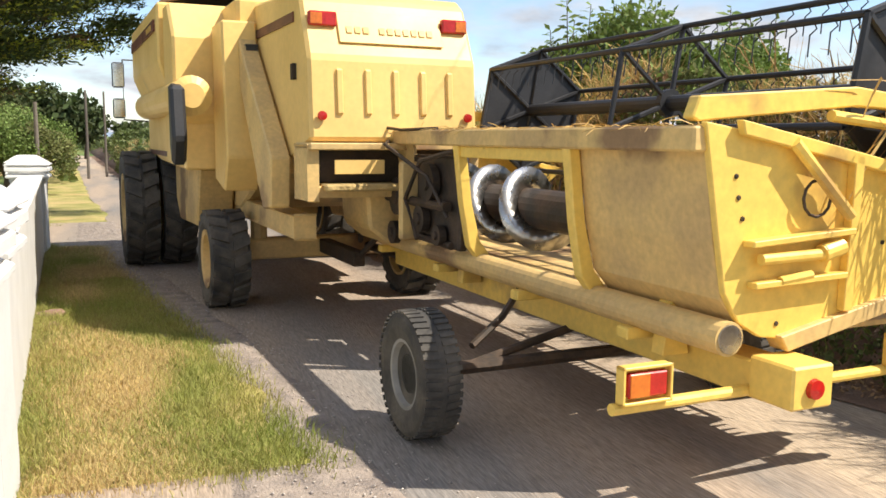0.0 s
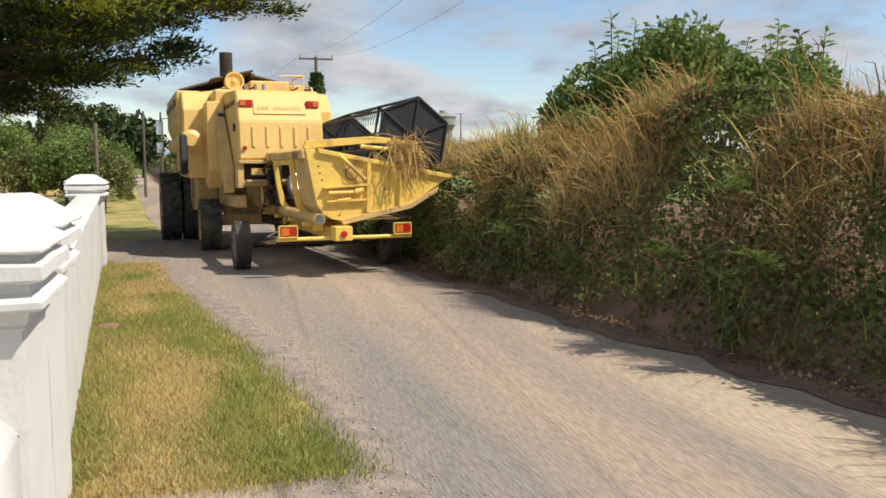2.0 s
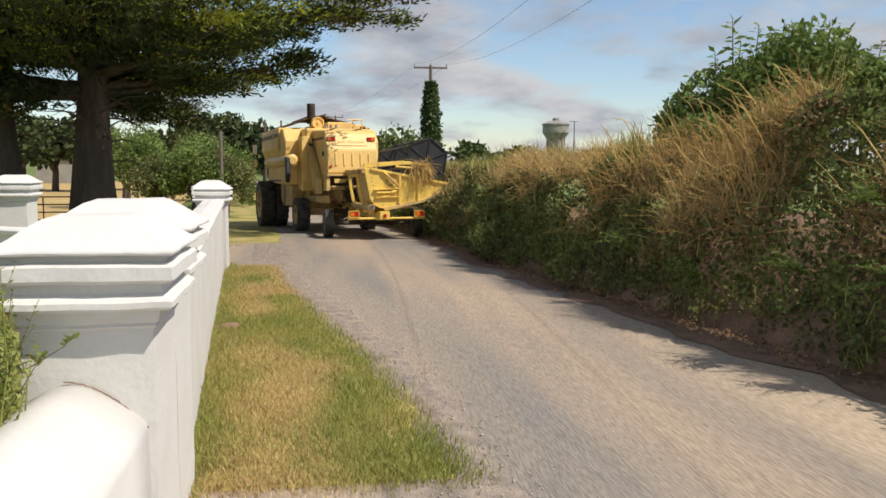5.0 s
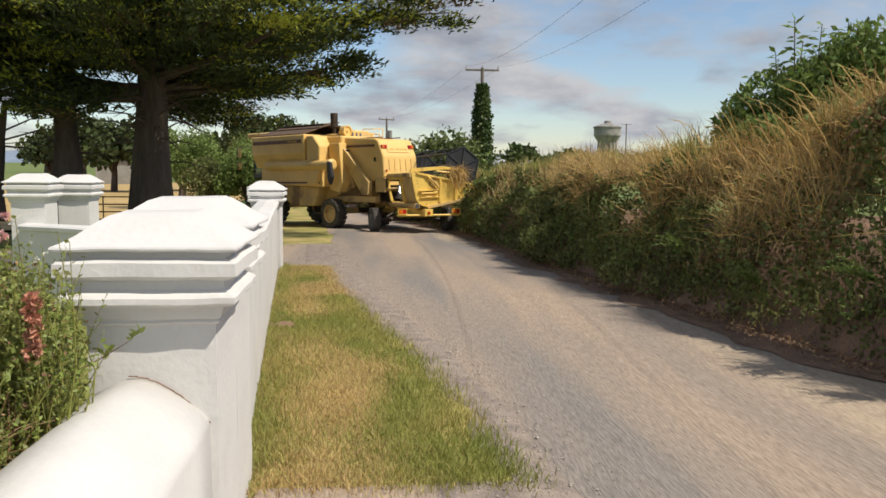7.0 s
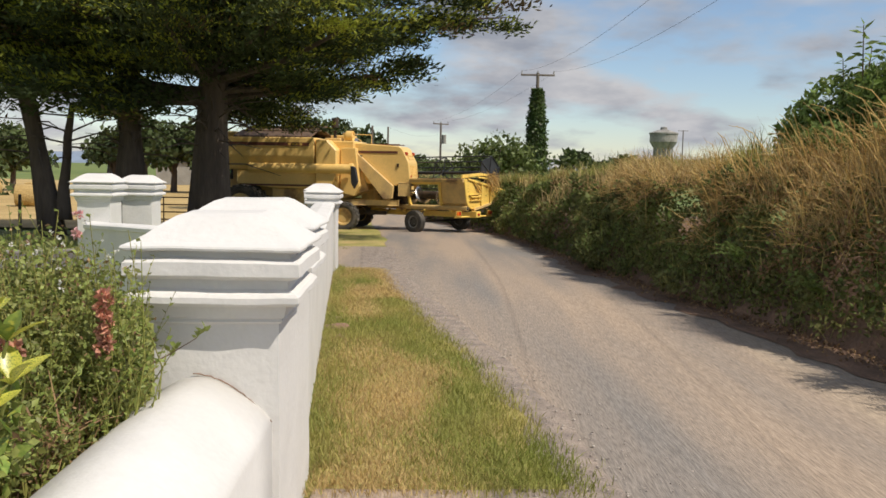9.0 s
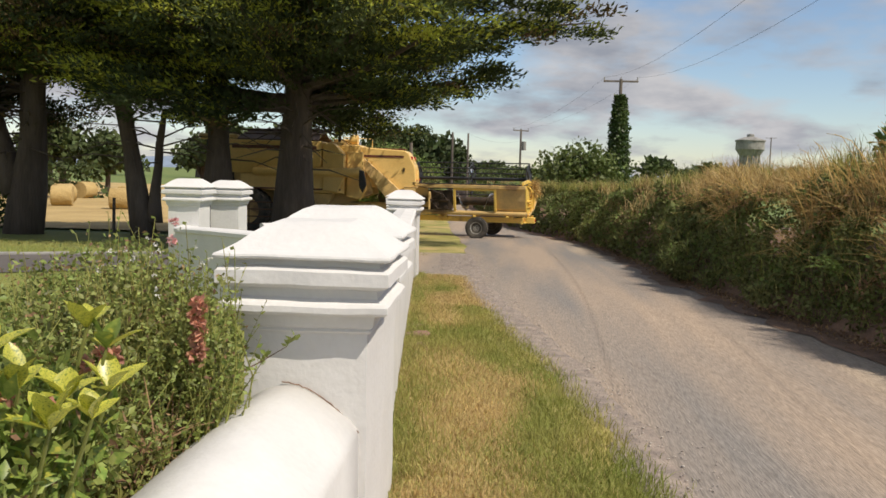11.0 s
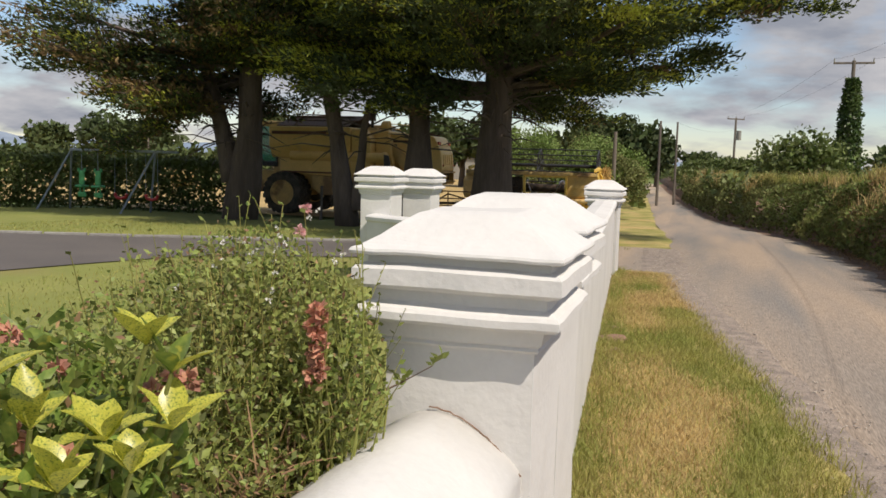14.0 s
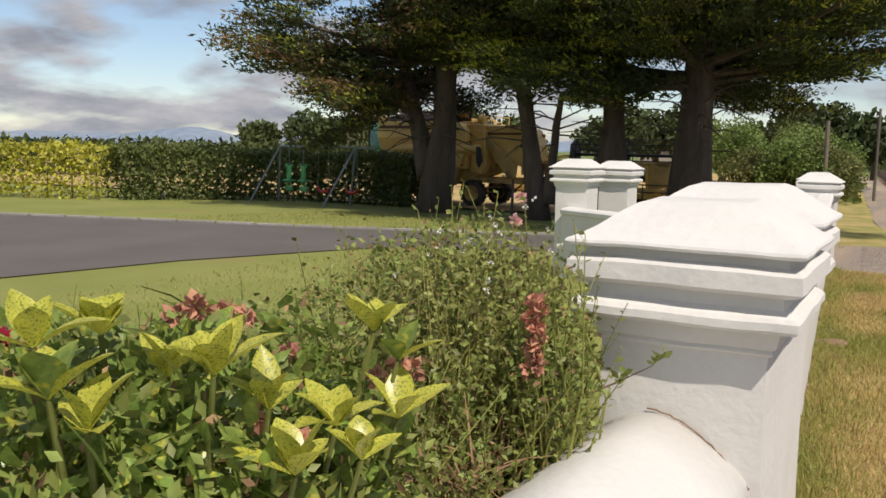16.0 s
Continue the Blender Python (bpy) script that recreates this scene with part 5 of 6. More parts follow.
conifer("forked old cypress with browned drooping sprays", -13.7, 21.2, 0.46, 14.0, (1.2, 0), 104, 5.4, 11, 0.36, 3.0, fork=((-13.9, 21.2, 0.28, 9.5, (-2.4, 0), 0.9),), bias=(math.pi, 0.25), dens=0.95, droop=1.2, lift=1.7)


def broad_tree(label, x, y, h, w, seed, material="far_leaf", n=1500, size=0.5, group="far trees"):
    e = empty("tree", label, "tree", group)
    z0 = gz(y) - 0.1
    bm = tube(bmesh.new(), [(x, y, z0), (x + 0.1, y, z0 + h * 0.3), (x, y, z0 + h * 0.65)], [w * 0.06, w * 0.045, w * 0.015], 7)
    cs, rs = lumps((x, y, z0 + h * 0.58), (w * 0.5, w * 0.5, h * 0.42), 14, 0.6, seed)
    for c in cs[:6]:
        tube(bm, [(x, y, z0 + h * 0.28), tuple((np.array([x, y, z0 + h * 0.4]) + c) / 2), tuple(c)], [w * 0.03, w * 0.02, w * 0.006], 5)
    part("trunk", bm, M["bark"], e)
    leaves("crown", cloud(cs, rs, n), size, M[material], e, 0.75)
    return e


rt = random.Random(4)
for i in range(15):
    broad_tree("broad-leaved tree at the far edge of the stubble", -62 + i * 4.1 + rt.uniform(-1, 1), 72 + rt.uniform(-6, 8), rt.uniform(4.6, 7.0), rt.uniform(4.2, 6.5), 100 + i, n=1300, size=0.55)
for i, (x, y, h, w) in enumerate(((-3.4, 35, 3.0, 2.4), (-4.7, 34.5, 3.2, 2.8), (-4.2, 39, 3.8, 3.2), (-6.4, 36, 2.8, 2.6), (-7.4, 39, 4.0, 3.0), (-5.4, 44, 4.2, 3.4), (-6.5, 52, 4.6, 4.0), (-9.5, 44, 5.0, 4.2))):
    broad_tree("scrubby hawthorn beside the lane", x, y, h, w, 140 + i, "leaf_bright" if i % 3 else "leaf", 5200, 0.13, "lane hawthorns")
for i, (x, y, h, w) in enumerate(((4.6, 42, 4.6, 4.4), (5.8, 47, 4.0, 3.6), (2.6, 56, 3.4, 3.2), (1.2, 66, 3.4, 3.6), (6.4, 60, 4.0, 4.0), (-1.0, 84, 3.2, 4.0))):
    broad_tree("green thorn tree over the far hedge", x, y, h, w, 160 + i, "hedge_leaf", 3000, 0.24, "hedge trees")
for i in range(26):
    x = -120 + i * 11 + rt.uniform(-3, 3)
    broad_tree("distant tree along a field boundary", x, 190 + rt.uniform(-20, 40), rt.uniform(5, 8), rt.uniform(7, 12), 200 + i, n=500, size=1.3, group="distant trees")
for i, (x, y) in enumerate(((-6.5, 70), (-9, 66), (-5.2, 95))):
    broad_tree("dark evergreen tree beside the lane", x, y, 6.4, 4.2, 240 + i, "cypress", 1800, 0.4, "hedge trees")


def hedge_row(label, line, h, w, n, size, material, seed):
    """A clipped hedge along a line of points."""
    e = empty("hedge", label, "hedge")
    pts = np.array(line, float)
    seg = np.linalg.norm(np.diff(pts, axis=0), axis=1)
    s = np.concatenate([[0], seg.cumsum()])
    t = rng.uniform(0, s[-1], n)
    c = np.stack([np.interp(t, s, pts[:, 0]), np.interp(t, s, pts[:, 1])], 1)
    dn = np.stack([np.gradient(np.interp(np.linspace(0, s[-1], 60), s, pts[:, k])) for k in (0, 1)], 1)
    a = rng.uniform(0, math.pi, n)
    lump = 1 + 0.13 * np.array([noise.noise((float(q) * 0.7, seed, 0.0)) for q in t]) + 0.05 * rng.normal(size=n)
    nx, ny = np.interp(t, np.linspace(0, s[-1], 60), -dn[:, 1]), np.interp(t, np.linspace(0, s[-1], 60), dn[:, 0])
    ln = np.hypot(nx, ny)
    off = np.cos(a) * w / 2 * np.where(np.sin(a) < 0.9, 1.15, 1) * lump
    flank = rng.uniform(0, 1, n) < 0.55
    off = np.where(flank, np.sign(np.cos(a)) * w / 2 * lump * rng.uniform(0.8, 1.05, n), off)
    z = slope(c[:, 1]) + h * np.where(flank, rng.uniform(0.02, 1, n), np.minimum(np.sin(a) * 1.5, 1)) * lump
    P = np.stack([c[:, 0] + nx / ln * off, c[:, 1] + ny / ln * off, z], 1)
    leaves("foliage", P, size, M[material], e, 0.65)
    bm = bmesh.new()
    for (xa, ya), (xb, yb) in zip(line, line[1:]):
        k = int(math.hypot(xb - xa, yb - ya) / 0.8)
        for i in range(k):
            u = (i + 0.5) / k
            x, y = xa + (xb - xa) * u, ya + (yb - ya) * u
            rod(bm, (x, y, gz(y) - 0.1), (x + 0.05, y, gz(y) + h * 0.75), 0.035, 0.012, 5)
    part("stem", bm, M["twig"], e)
    return e


hedge_row("clipped hedge of yellow-leaved privet behind the lawn", [(-46, 5), (-34, 11), (-24.3, 17.2)], 1.75, 1.6, 15000, 0.16, "privet", 1)
hedge_row("dark green hedge behind the garden swings", [(-24.3, 17.4), (-23, 21.6), (-20.5, 24.2), (-16.3, 24.6)], 1.75, 1.5, 16000, 0.16, "hedge_leaf", 2)
hedge_row("low field hedge far behind the garden", [(-80, 30), (-50, 42), (-30, 60)], 2.4, 2.6, 7000, 0.5, "far_leaf", 3)
hedge_row("wild hedge running along the distant lane", [(-4.2, 44), (-6, 66), (-10, 110), (-18, 170)], 2.0, 2.2, 8000, 0.42, "hedge_leaf", 4)
hedge_row("wild hedge on the far side of the lane", [(3.2, 34), (1.6, 46), (0.3, 60), (-3.0, 110), (-10, 170)], 1.9, 2.2, 10000, 0.36, "hedge_leaf", 5)


# ------------------------------------------------------------ poles, wires, tower
def power_pole(label, x, y, top, arm=1.9, r=0.12, can=False, arm_yaw=0):
    e = empty("power_pole", label, "pole", "power poles")
    bm = rod(bmesh.new(), (x, y, gz(y) - 0.3), (x, y, top), r, r * 0.75, 10)
    part("shaft", bm, M["pole"], e)
    if arm:
        dx, dy = math.cos(radians(arm_yaw)) * arm / 2, math.sin(radians(arm_yaw)) * arm / 2
        bm = box(bmesh.new(), -arm / 2, arm / 2, -0.05, 0.05, -0.05, 0.05, 0.01)
        bm.transform(Matrix.Translation((x, y, top - 0.12)) @ Matrix.Rotation(radians(arm_yaw), 4, "Z"))
        a = part("crossarm", bm, M["pole"], e)
        for u in (-0.95, 0, 0.95):
            bm = rod(bmesh.new(), (x + dx * u, y + dy * u, top - 0.08), (x + dx * u, y + dy * u, top + 0.12), 0.035, 0.025, 8)
            part("insulator", bm, M["concrete"], a)
    if can:
        bm = rod(bmesh.new(), (x + 0.3, y, top - 1.9), (x + 0.3, y, top - 1.1), 0.2, seg=12)
        part("transformer", bm, M["concrete"], e)
    return e


ivy_pole = power_pole("wooden power pole thickly clad in ivy", 7.02, 45, 7.25, 1.9)
ipos = []
for i in range(6500):
    u = random.random() ** 0.85
    rr = (1.12 - 0.92 * u) * (0.80 + 0.35 * noise.noise((u * 6, i % 7, 0.5))) * 0.95 + 0.12
    a = random.uniform(0, math.tau)
    ipos.append((7.02 + rr * math.cos(a) * random.uniform(0.6, 1.1), 45 + rr * math.sin(a), gz(45) + 0.4 + u * 6.6))
leaves("ivy", ipos, 0.17, M["leaf_ivy"], ivy_pole, 0.8)
power_pole("wooden power pole with a grey transformer", 2.35, 75, 5.98, 1.7, can=True, arm_yaw=35)
power_pole("plain weathered pole beside the lane", -2.5, 50, 4.37, 0, 0.09)
power_pole("plain weathered pole near the lane hedge", -1.6, 52, 4.42, 0, 0.08)
power_pole("short grey post among the hawthorns", -3.42, 33.8, 3.1, 0, 0.1)
power_pole("slim distant power pole beside the tower", 63.3, 200, 12.0, 2.4, 0.16)
power_pole("wooden power pole across the lane", 6.2, -15, 8.2, 1.9)
power_pole("slim distant pole over the garden hedge", -47, 62, 6.0, 1.6, 0.1)


def wire(name, a, b, sag, label):
    a, b = Vector(a), Vector(b)
    pts = [a.lerp(b, i / 24) - Vector((0, 0, sag * 4 * (i / 24) * (1 - i / 24))) for i in range(25)]
    return tagged(part(name, tube(bmesh.new(), pts, 0.0045, 5), M["wire"]), label, "wire", "overhead wires")


wire("power_wire", (6.1, 45, 7.35), (5.6, -15, 8.3), 1.9, "thin black overhead power wire")
wire("power_wire", (7.95, 45, 7.35), (6.9, -15, 8.3), 1.9, "thin black overhead power wire")
wire("power_wire", (6.1, 45, 7.3), (1.75, 75, 6.1), 0.5, "thin black overhead power wire")
wire("power_wire", (7.95, 45, 7.3), (2.9, 75, 6.1), 0.5, "thin black overhead power wire")
wire("power_wire", (-1.6, 52, 4.4), (2.35, 75, 5.0), 0.4, "thin slack cable between poles")


def water_tower():
    e = empty("water_tower", "grey concrete water tower with a flared tank and domed roof", "water tower")
    x, y, z = 81.5, 280, 0.0
    spin = Matrix.Translation((x, y, z)) @ Matrix.Rotation(radians(-90), 4, "Y")
    for nm, pr in (("shaft", [(-2, 3.2), (10.2, 2.9), (10.2, 0.1)]), ("tank", [(9.6, 2.95), (11.6, 4.2), (12.0, 4.5), (14.6, 4.5), (14.7, 4.2)]), ("roof", [(14.6, 4.75), (15.0, 4.75), (15.9, 2.2), (16.1, 1.2), (16.9, 1.1), (17.1, 0.1)])):
        bm = lathe(bmesh.new(), [(pr[0][0], 0.1)] + pr, seg=32)
        bm.transform(spin)
        part(nm, bm, M["concrete"], e)
    for k in range(12):
        a = k * math.tau / 12
        bm = rod(bmesh.new(), (x + 3.1 * math.cos(a), y + 3.1 * math.sin(a), -2), (x + 3.0 * math.cos(a), y + 3.0 * math.sin(a), 10.4), 0.3, seg=6)
        part("pilaster", bm, M["concrete"], e)
    return e


water_tower()

# far hills, with the haze of distance put into their blue-grey colour
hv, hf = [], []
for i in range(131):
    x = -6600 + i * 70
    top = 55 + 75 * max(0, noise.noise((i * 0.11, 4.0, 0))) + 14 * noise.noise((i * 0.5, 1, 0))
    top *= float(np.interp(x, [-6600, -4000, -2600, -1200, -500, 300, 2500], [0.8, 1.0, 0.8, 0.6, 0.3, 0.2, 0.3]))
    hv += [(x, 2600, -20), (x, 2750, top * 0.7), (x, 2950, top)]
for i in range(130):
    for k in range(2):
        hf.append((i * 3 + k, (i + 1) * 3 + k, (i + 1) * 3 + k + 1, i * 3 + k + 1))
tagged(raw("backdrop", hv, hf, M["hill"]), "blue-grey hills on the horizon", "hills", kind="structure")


# ------------------------------------------------------------ verge, gravel and grass detail
def verge_points(n):
    y = 1.25 + 10.65 * rng.uniform(0, 1, n) ** 1.25
    y += np.where(y < 1.6, 0.10 * rng.normal(size=n), 0)
    a, b = wall_x(y) + 0.02, verge_r(y) - 0.03
    x = a + (b - a) * rng.uniform(0, 1, n)
    x += 0.10 * rng.normal(size=n) * (x > b - 0.3)
    return np.stack([x, y, slope(y) + 0.015], 1)


grass = empty("verge_grass", "short dry and green grass blades on the verge", "grass", kind="stuff")
gp = verge_points(76000)
tone = np.array([noise.noise((float(p[0]) * 1.2, float(p[1]) * 0.6, 3.0)) for p in gp])
tone = tone + 0.22 * rng.normal(size=len(gp)) + 0.18 + 0.3 * np.clip((gp[:, 1] - 6.5) / 2, 0, 1) - 0.9 * np.clip((gp[:, 0] - road_l(gp[:, 1]) + 0.85) / 0.6, 0, 1) * (gp[:, 1] < 8)
blades("grass_blades", gp[tone < 0.08], 0.055, M["blade"], grass, 0.006, 0.5)
blades("dry_blades", gp[tone >= 0.08], 0.045, M["blade_dry"], grass, 0.006, 0.6)
n = 5000
yy = rng.uniform(1.5, 12, n)
blades("edge_tufts", np.stack([wall_x(yy) + 0.02 + np.abs(rng.normal(size=n)) * 0.12, yy, slope(yy)], 1), 0.10, M["blade"], grass, 0.007, 0.4)
lawn_blades = empty("lawn_grass", "fine mown grass blades of the garden lawn", "grass", kind="stuff")
n = 26000
xx, yy = rng.uniform(-16, -1.2, n), rng.uniform(2.5, 18.5, n)
keep = ~((yy > 10 + 0 * xx) & (yy < 17) & (xx > -9)) & ~((xx < -8.2) & (yy < 13.5 + (xx + 11) * 0.35))
blades("blades", np.stack([xx, yy, slope(yy) - 0.005], 1)[keep], 0.045, M["blade"], lawn_blades, 0.012, 0.6)

n = 7000
yy = rng.uniform(-1, 18, n) ** 1.0
side = rng.uniform(0, 1, n) < 0.72
xx = np.where(side, road_l(yy) - 0.15 + rng.normal(size=n) * 0.28, rng.uniform(road_l(yy), road_r(yy)))
sz = rng.uniform(0.003, 0.010, n) * np.where(rng.uniform(0, 1, n) < 0.06, 1.8, 1)
octa = np.array([(1, 0, 0), (0, 1, 0), (-1, 0, 0), (0, -1, 0), (0, 0, 0.45), (0, 0, -0.5)], float)
of = np.array([(0, 1, 4), (1, 2, 4), (2, 3, 4), (3, 0, 4), (1, 0, 5), (2, 1, 5), (3, 2, 5), (0, 3, 5)])
ov = octa[None] * rng.uniform(0.7, 1.4, (n, 6, 3)) * sz[:, None, None] + np.stack([xx, yy, slope(yy) + 0.016], 1)[:, None]
stones = raw("loose_stones", ov.reshape(-1, 3), (of[None] + np.arange(n)[:, None, None] * 6).reshape(-1, 3), M["stone"])
tagged(stones, "loose grey chippings strewn along the lane", "gravel", kind="stuff")
# red broken brick at the wall foot
for i, (x, y, s) in enumerate(((-0.42, 5.9, 0.13), (-0.5, 6.5, 0.07), (-0.36, 5.4, 0.06))):
    bm = bmesh.new()
    bmesh.ops.create_icosphere(bm, subdivisions=2, radius=s)
    for v in bm.verts:
        v.co = Vector((v.co.x * 1.2, v.co.y, v.co.z * 0.45)) * (1 + 0.3 * noise.noise(v.co * 14 + Vector((i, 0, 0))))
    bm.transform(Matrix.Translation((x, y, 0.03)))
    tagged(part("stone", bm, M["soil"]), "reddish broken stone lying at the wall foot", "stone", "stones at the wall foot")


# ------------------------------------------------------------ plants behind the near wall
def big_leaf(bm, base, d, length, width, droop):
    """One broad pointed leaf with a folded midrib and a drooping tip."""
    base, d = Vector(base), Vector(d).normalized()
    s = d.cross(Vector((0, 0, 1)))
    s = s.normalized() if s.length > 0.05 else Vector((1, 0, 0))
    up = s.cross(d)
    rows = []
    for u, w in ((0, 0.06), (0.15, 0.45), (0.35, 0.92), (0.55, 1.0), (0.75, 0.72), (0.9, 0.34), (1.0, 0.03)):
        c = base + d * length * u + Vector((0, 0, -droop * length * u * u))
        e = width * 0.5 * w
        rows.append([bm.verts.new(c - s * e + up * e * 0.35), bm.verts.new(c), bm.verts.new(c + s * e + up * e * 0.35)])
    for a, b in zip(rows, rows[1:]):
        bm.faces.new((a[0], a[1], b[1], b[0]))
        bm.faces.new((a[1], a[2], b[2], b[1]))


def laurel():
    e = empty("spotted_laurel", "laurel shrub with yellow-spotted glossy leaves behind the wall", "shrub")
    rg = random.Random(12)
    spots = [(-0.98, -1.51, 1.40), (-0.95, -1.66, 1.41), (-0.73, -1.49, 1.36), (-0.68, -1.10, 1.37), (-0.64, -1.07, 1.31), (-0.66, -1.25, 1.22), (-0.62, -1.10, 1.20), (-0.60, -1.44, 1.20),
             (-0.58, -1.28, 1.18), (-0.83, -1.72, 1.36), (-0.70, -1.39, 1.28), (-0.87, -1.46, 1.33), (-0.76, -1.71, 1.32)]
    for p in spots:
        bm = bmesh.new()
        tube(bm, [(-0.95 + rg.uniform(-0.1, 0.1), -1.3 + rg.uniform(-0.15, 0.15), 0.0), (p[0] * 0.6 - 0.38, p[1] * 0.7 - 0.4, p[2] * 0.6), p], [0.014, 0.010, 0.005], 6)
        part("stem", bm, M["leaf_rose"], e)
    for k, p in enumerate(spots):
        m = rg.randint(5, 7)
        a0 = rg.uniform(0, math.tau)
        for i in range(m):
            a = a0 + i * math.tau / m + rg.uniform(-0.25, 0.25)
            rise = rg.uniform(0.35, 1.1) if i % 2 else rg.uniform(1.2, 2.6)
            bm = bmesh.new()
            big_leaf(bm, p, (math.cos(a), math.sin(a), rise), rg.uniform(0.09, 0.15), rg.uniform(0.046, 0.068), rg.uniform(0.05, 0.28))
            part("leaf", bm, M["variegated"] if k % 5 != 4 or i % 2 else M["laurel"], e, smooth=True)
    cs = [(-1.0, -1.35, 1.14), (-0.80, -1.15, 1.04), (-1.15, -1.6, 1.18), (-0.82, -1.55, 1.12), (-1.4, -1.3, 1.12), (-1.2, -0.9, 1.08)]
    rs = [(0.25, 0.3, 0.24), (0.2, 0.3, 0.2), (0.3, 0.3, 0.22), (0.2, 0.25, 0.2), (0.3, 0.35, 0.2), (0.35, 0.3, 0.25)]
    leaves("inner_leaves", cloud(cs, rs, 2600, 0.4), 0.07, M["laurel"], e, 0.5)
    leaves("fresh_leaves", cloud(cs, np.array(rs) * 1.08, 5200, 0.6), 0.034, M["leaf_rose"], e, 0.55)
    leaves("withered_leaves", cloud(cs, np.array(rs) * 1.05, 900, 0.6), 0.030, M["leaf_dead"], e, 0.5)
    n_st = 260
    blades_dir("twig_tangle", cloud(cs, rs, n_st, 0.6), rng.normal(size=(n_st, 3)) * [0.6, 0.6, 0.4] + [0, 0, 0.5], rng.uniform(0.06, 0.2, n_st), 0.006, M["leaf_rose"], e)
    return e


laurel()


def rose_bush(label, cs, rs, n, seed, n_twig, sizes=0.025):
    e = empty("rose_bush", label, "rose bush", "roses behind the wall")
    rg = random.Random(seed)
    bm = bmesh.new()
    tips, tipd = [], []
    for i in range(n_twig):
        k = rg.randrange(len(cs))
        c, r = Vector(cs[k]), Vector(rs[k])
        d = Vector((rg.gauss(0, 1), rg.gauss(0, 1), rg.gauss(0.35, 0.8))).normalized()
        q = c + Vector((d.x * r.x, d.y * r.y, d.z * r.z)) * (rg.uniform(0.7, 1.3) if i % 6 else rg.uniform(1.2, 1.85))
        b = Vector((c.x + rg.uniform(-0.12, 0.12), c.y + rg.uniform(-0.12, 0.12), 0.3))
        m = (b + q) / 2 + Vector((rg.uniform(-0.08, 0.08), rg.uniform(-0.08, 0.08), 0.18))
        tube(bm, [b, m, q], [0.005, 0.003, 0.0012], 5)
        for j in range(16):
            u = 0.35 + 0.65 * j / 15
            p = (b.lerp(m, u * 2) if u < 0.5 else m.lerp(q, u * 2 - 1))
            a = j * 2.4
            tips.append(tuple(p)); tipd.append((math.cos(a), math.sin(a), 0.35))
    part("stem", bm, M["blade"], e)
    leaves("twig_leaves", tips, sizes, M["leaf_rose"], e, 0.55, 0.3, tipd)
    leaves("foliage", cloud(cs, np.array(rs) * 0.97, n, 0.2), sizes, M["leaf_rose"], e, 0.55)
    # darker leaf colour further in, painting the shade inside the bush
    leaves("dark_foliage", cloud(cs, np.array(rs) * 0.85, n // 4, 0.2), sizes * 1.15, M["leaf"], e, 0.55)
    leaves("withered_leaves", cloud(cs, rs, n // 7, 0.5), sizes * 0.9, M["leaf_dead"], e, 0.5)
    return e


roses = rose_bush("straggling rose bush with pink blooms against a white pier", [(-0.84, -0.02, 1.12), (-0.76, -0.3, 1.0), (-1.22, 0.15, 1.22), (-0.98, -0.1, 1.35), (-1.1, -0.45, 1.08), (-0.82, -0.7, 0.95), (-0.66, -0.28, 1.16), (-1.48, 0.2, 1.14)],
                  [(0.28, 0.28, 0.32), (0.22, 0.3, 0.36), (0.32, 0.35, 0.3), (0.26, 0.28, 0.2), (0.35, 0.35, 0.3), (0.2, 0.3, 0.24), (0.16, 0.2, 0.3), (0.32, 0.32, 0.28)], 7600, 31, 500)
low_roses = rose_bush("low leggy rose bush with withered blooms beside the laurel", [(-1.5, -0.2, 1.0), (-1.45, -0.8, 0.98), (-1.75, -1.2, 1.0), (-1.0, -1.0, 1.02)],
                      [(0.4, 0.35, 0.26), (0.35, 0.35, 0.26), (0.4, 0.4, 0.26), (0.3, 0.3, 0.24)], 5200, 37, 210)

# long bare shoot with a few leaves, leaning across the face of the pier
shoot = [(-0.72, -0.20, 0.93), (-0.60, -0.16, 1.01), (-0.50, -0.10, 1.06), (-0.40, -0.06, 1.12)]
part("stem", tube(bmesh.new(), shoot, [0.004, 0.0035, 0.003, 0.0015], 5), M["twig"], roses)
for (xa, ya, za), turn in zip(shoot[1:] + shoot[2:], (0.6, 2.2, 4.0, 5.2, 1.4)):
    leaves("shoot_leaves", [(xa + 0.01 * k, ya, za + 0.012 * k) for k in range(4)], 0.034, M["leaf_rose"], roses, 0.55, 0.2, [(math.cos(turn + k * 1.5), 0.3 * math.sin(turn + k), 0.5) for k in range(4)])

n = 700
dp = np.stack([rng.uniform(-0.95, -0.66, n), rng.uniform(-0.75, 0.05, n), rng.uniform(0.55, 0.95, n)], 1)
blades_dir("withered_litter", dp, rng.normal(size=(n, 3)) * [0.5, 0.5, 0.4] + [0, 0, 0.5], rng.uniform(0.08, 0.25, n), 0.005, M["leaf_dead"], roses)


def bloom(parent, p, size, material, n=26):
    d = rng.normal(size=(n, 3))
    d /= np.linalg.norm(d, axis=1)[:, None]
    pos = np.asarray(p) + d * size * 0.18
    return leaves("bloom", pos, size * 0.55, M[material], parent, 0.9, 0.0, d)


for p in ((-0.86, -0.02, 1.585), (-0.83, -0.13, 1.525)):
    bloom(roses, p, 0.034, "petal_pink")["label"] = "pale pink rose bloom"
for i in range(9):
    bloom(roses, (-0.615 + 0.014 * math.sin(i * 2.1), -0.44, 1.345 - i * 0.024), 0.044, "petal_faded")["label"] = "withered coral bloom"
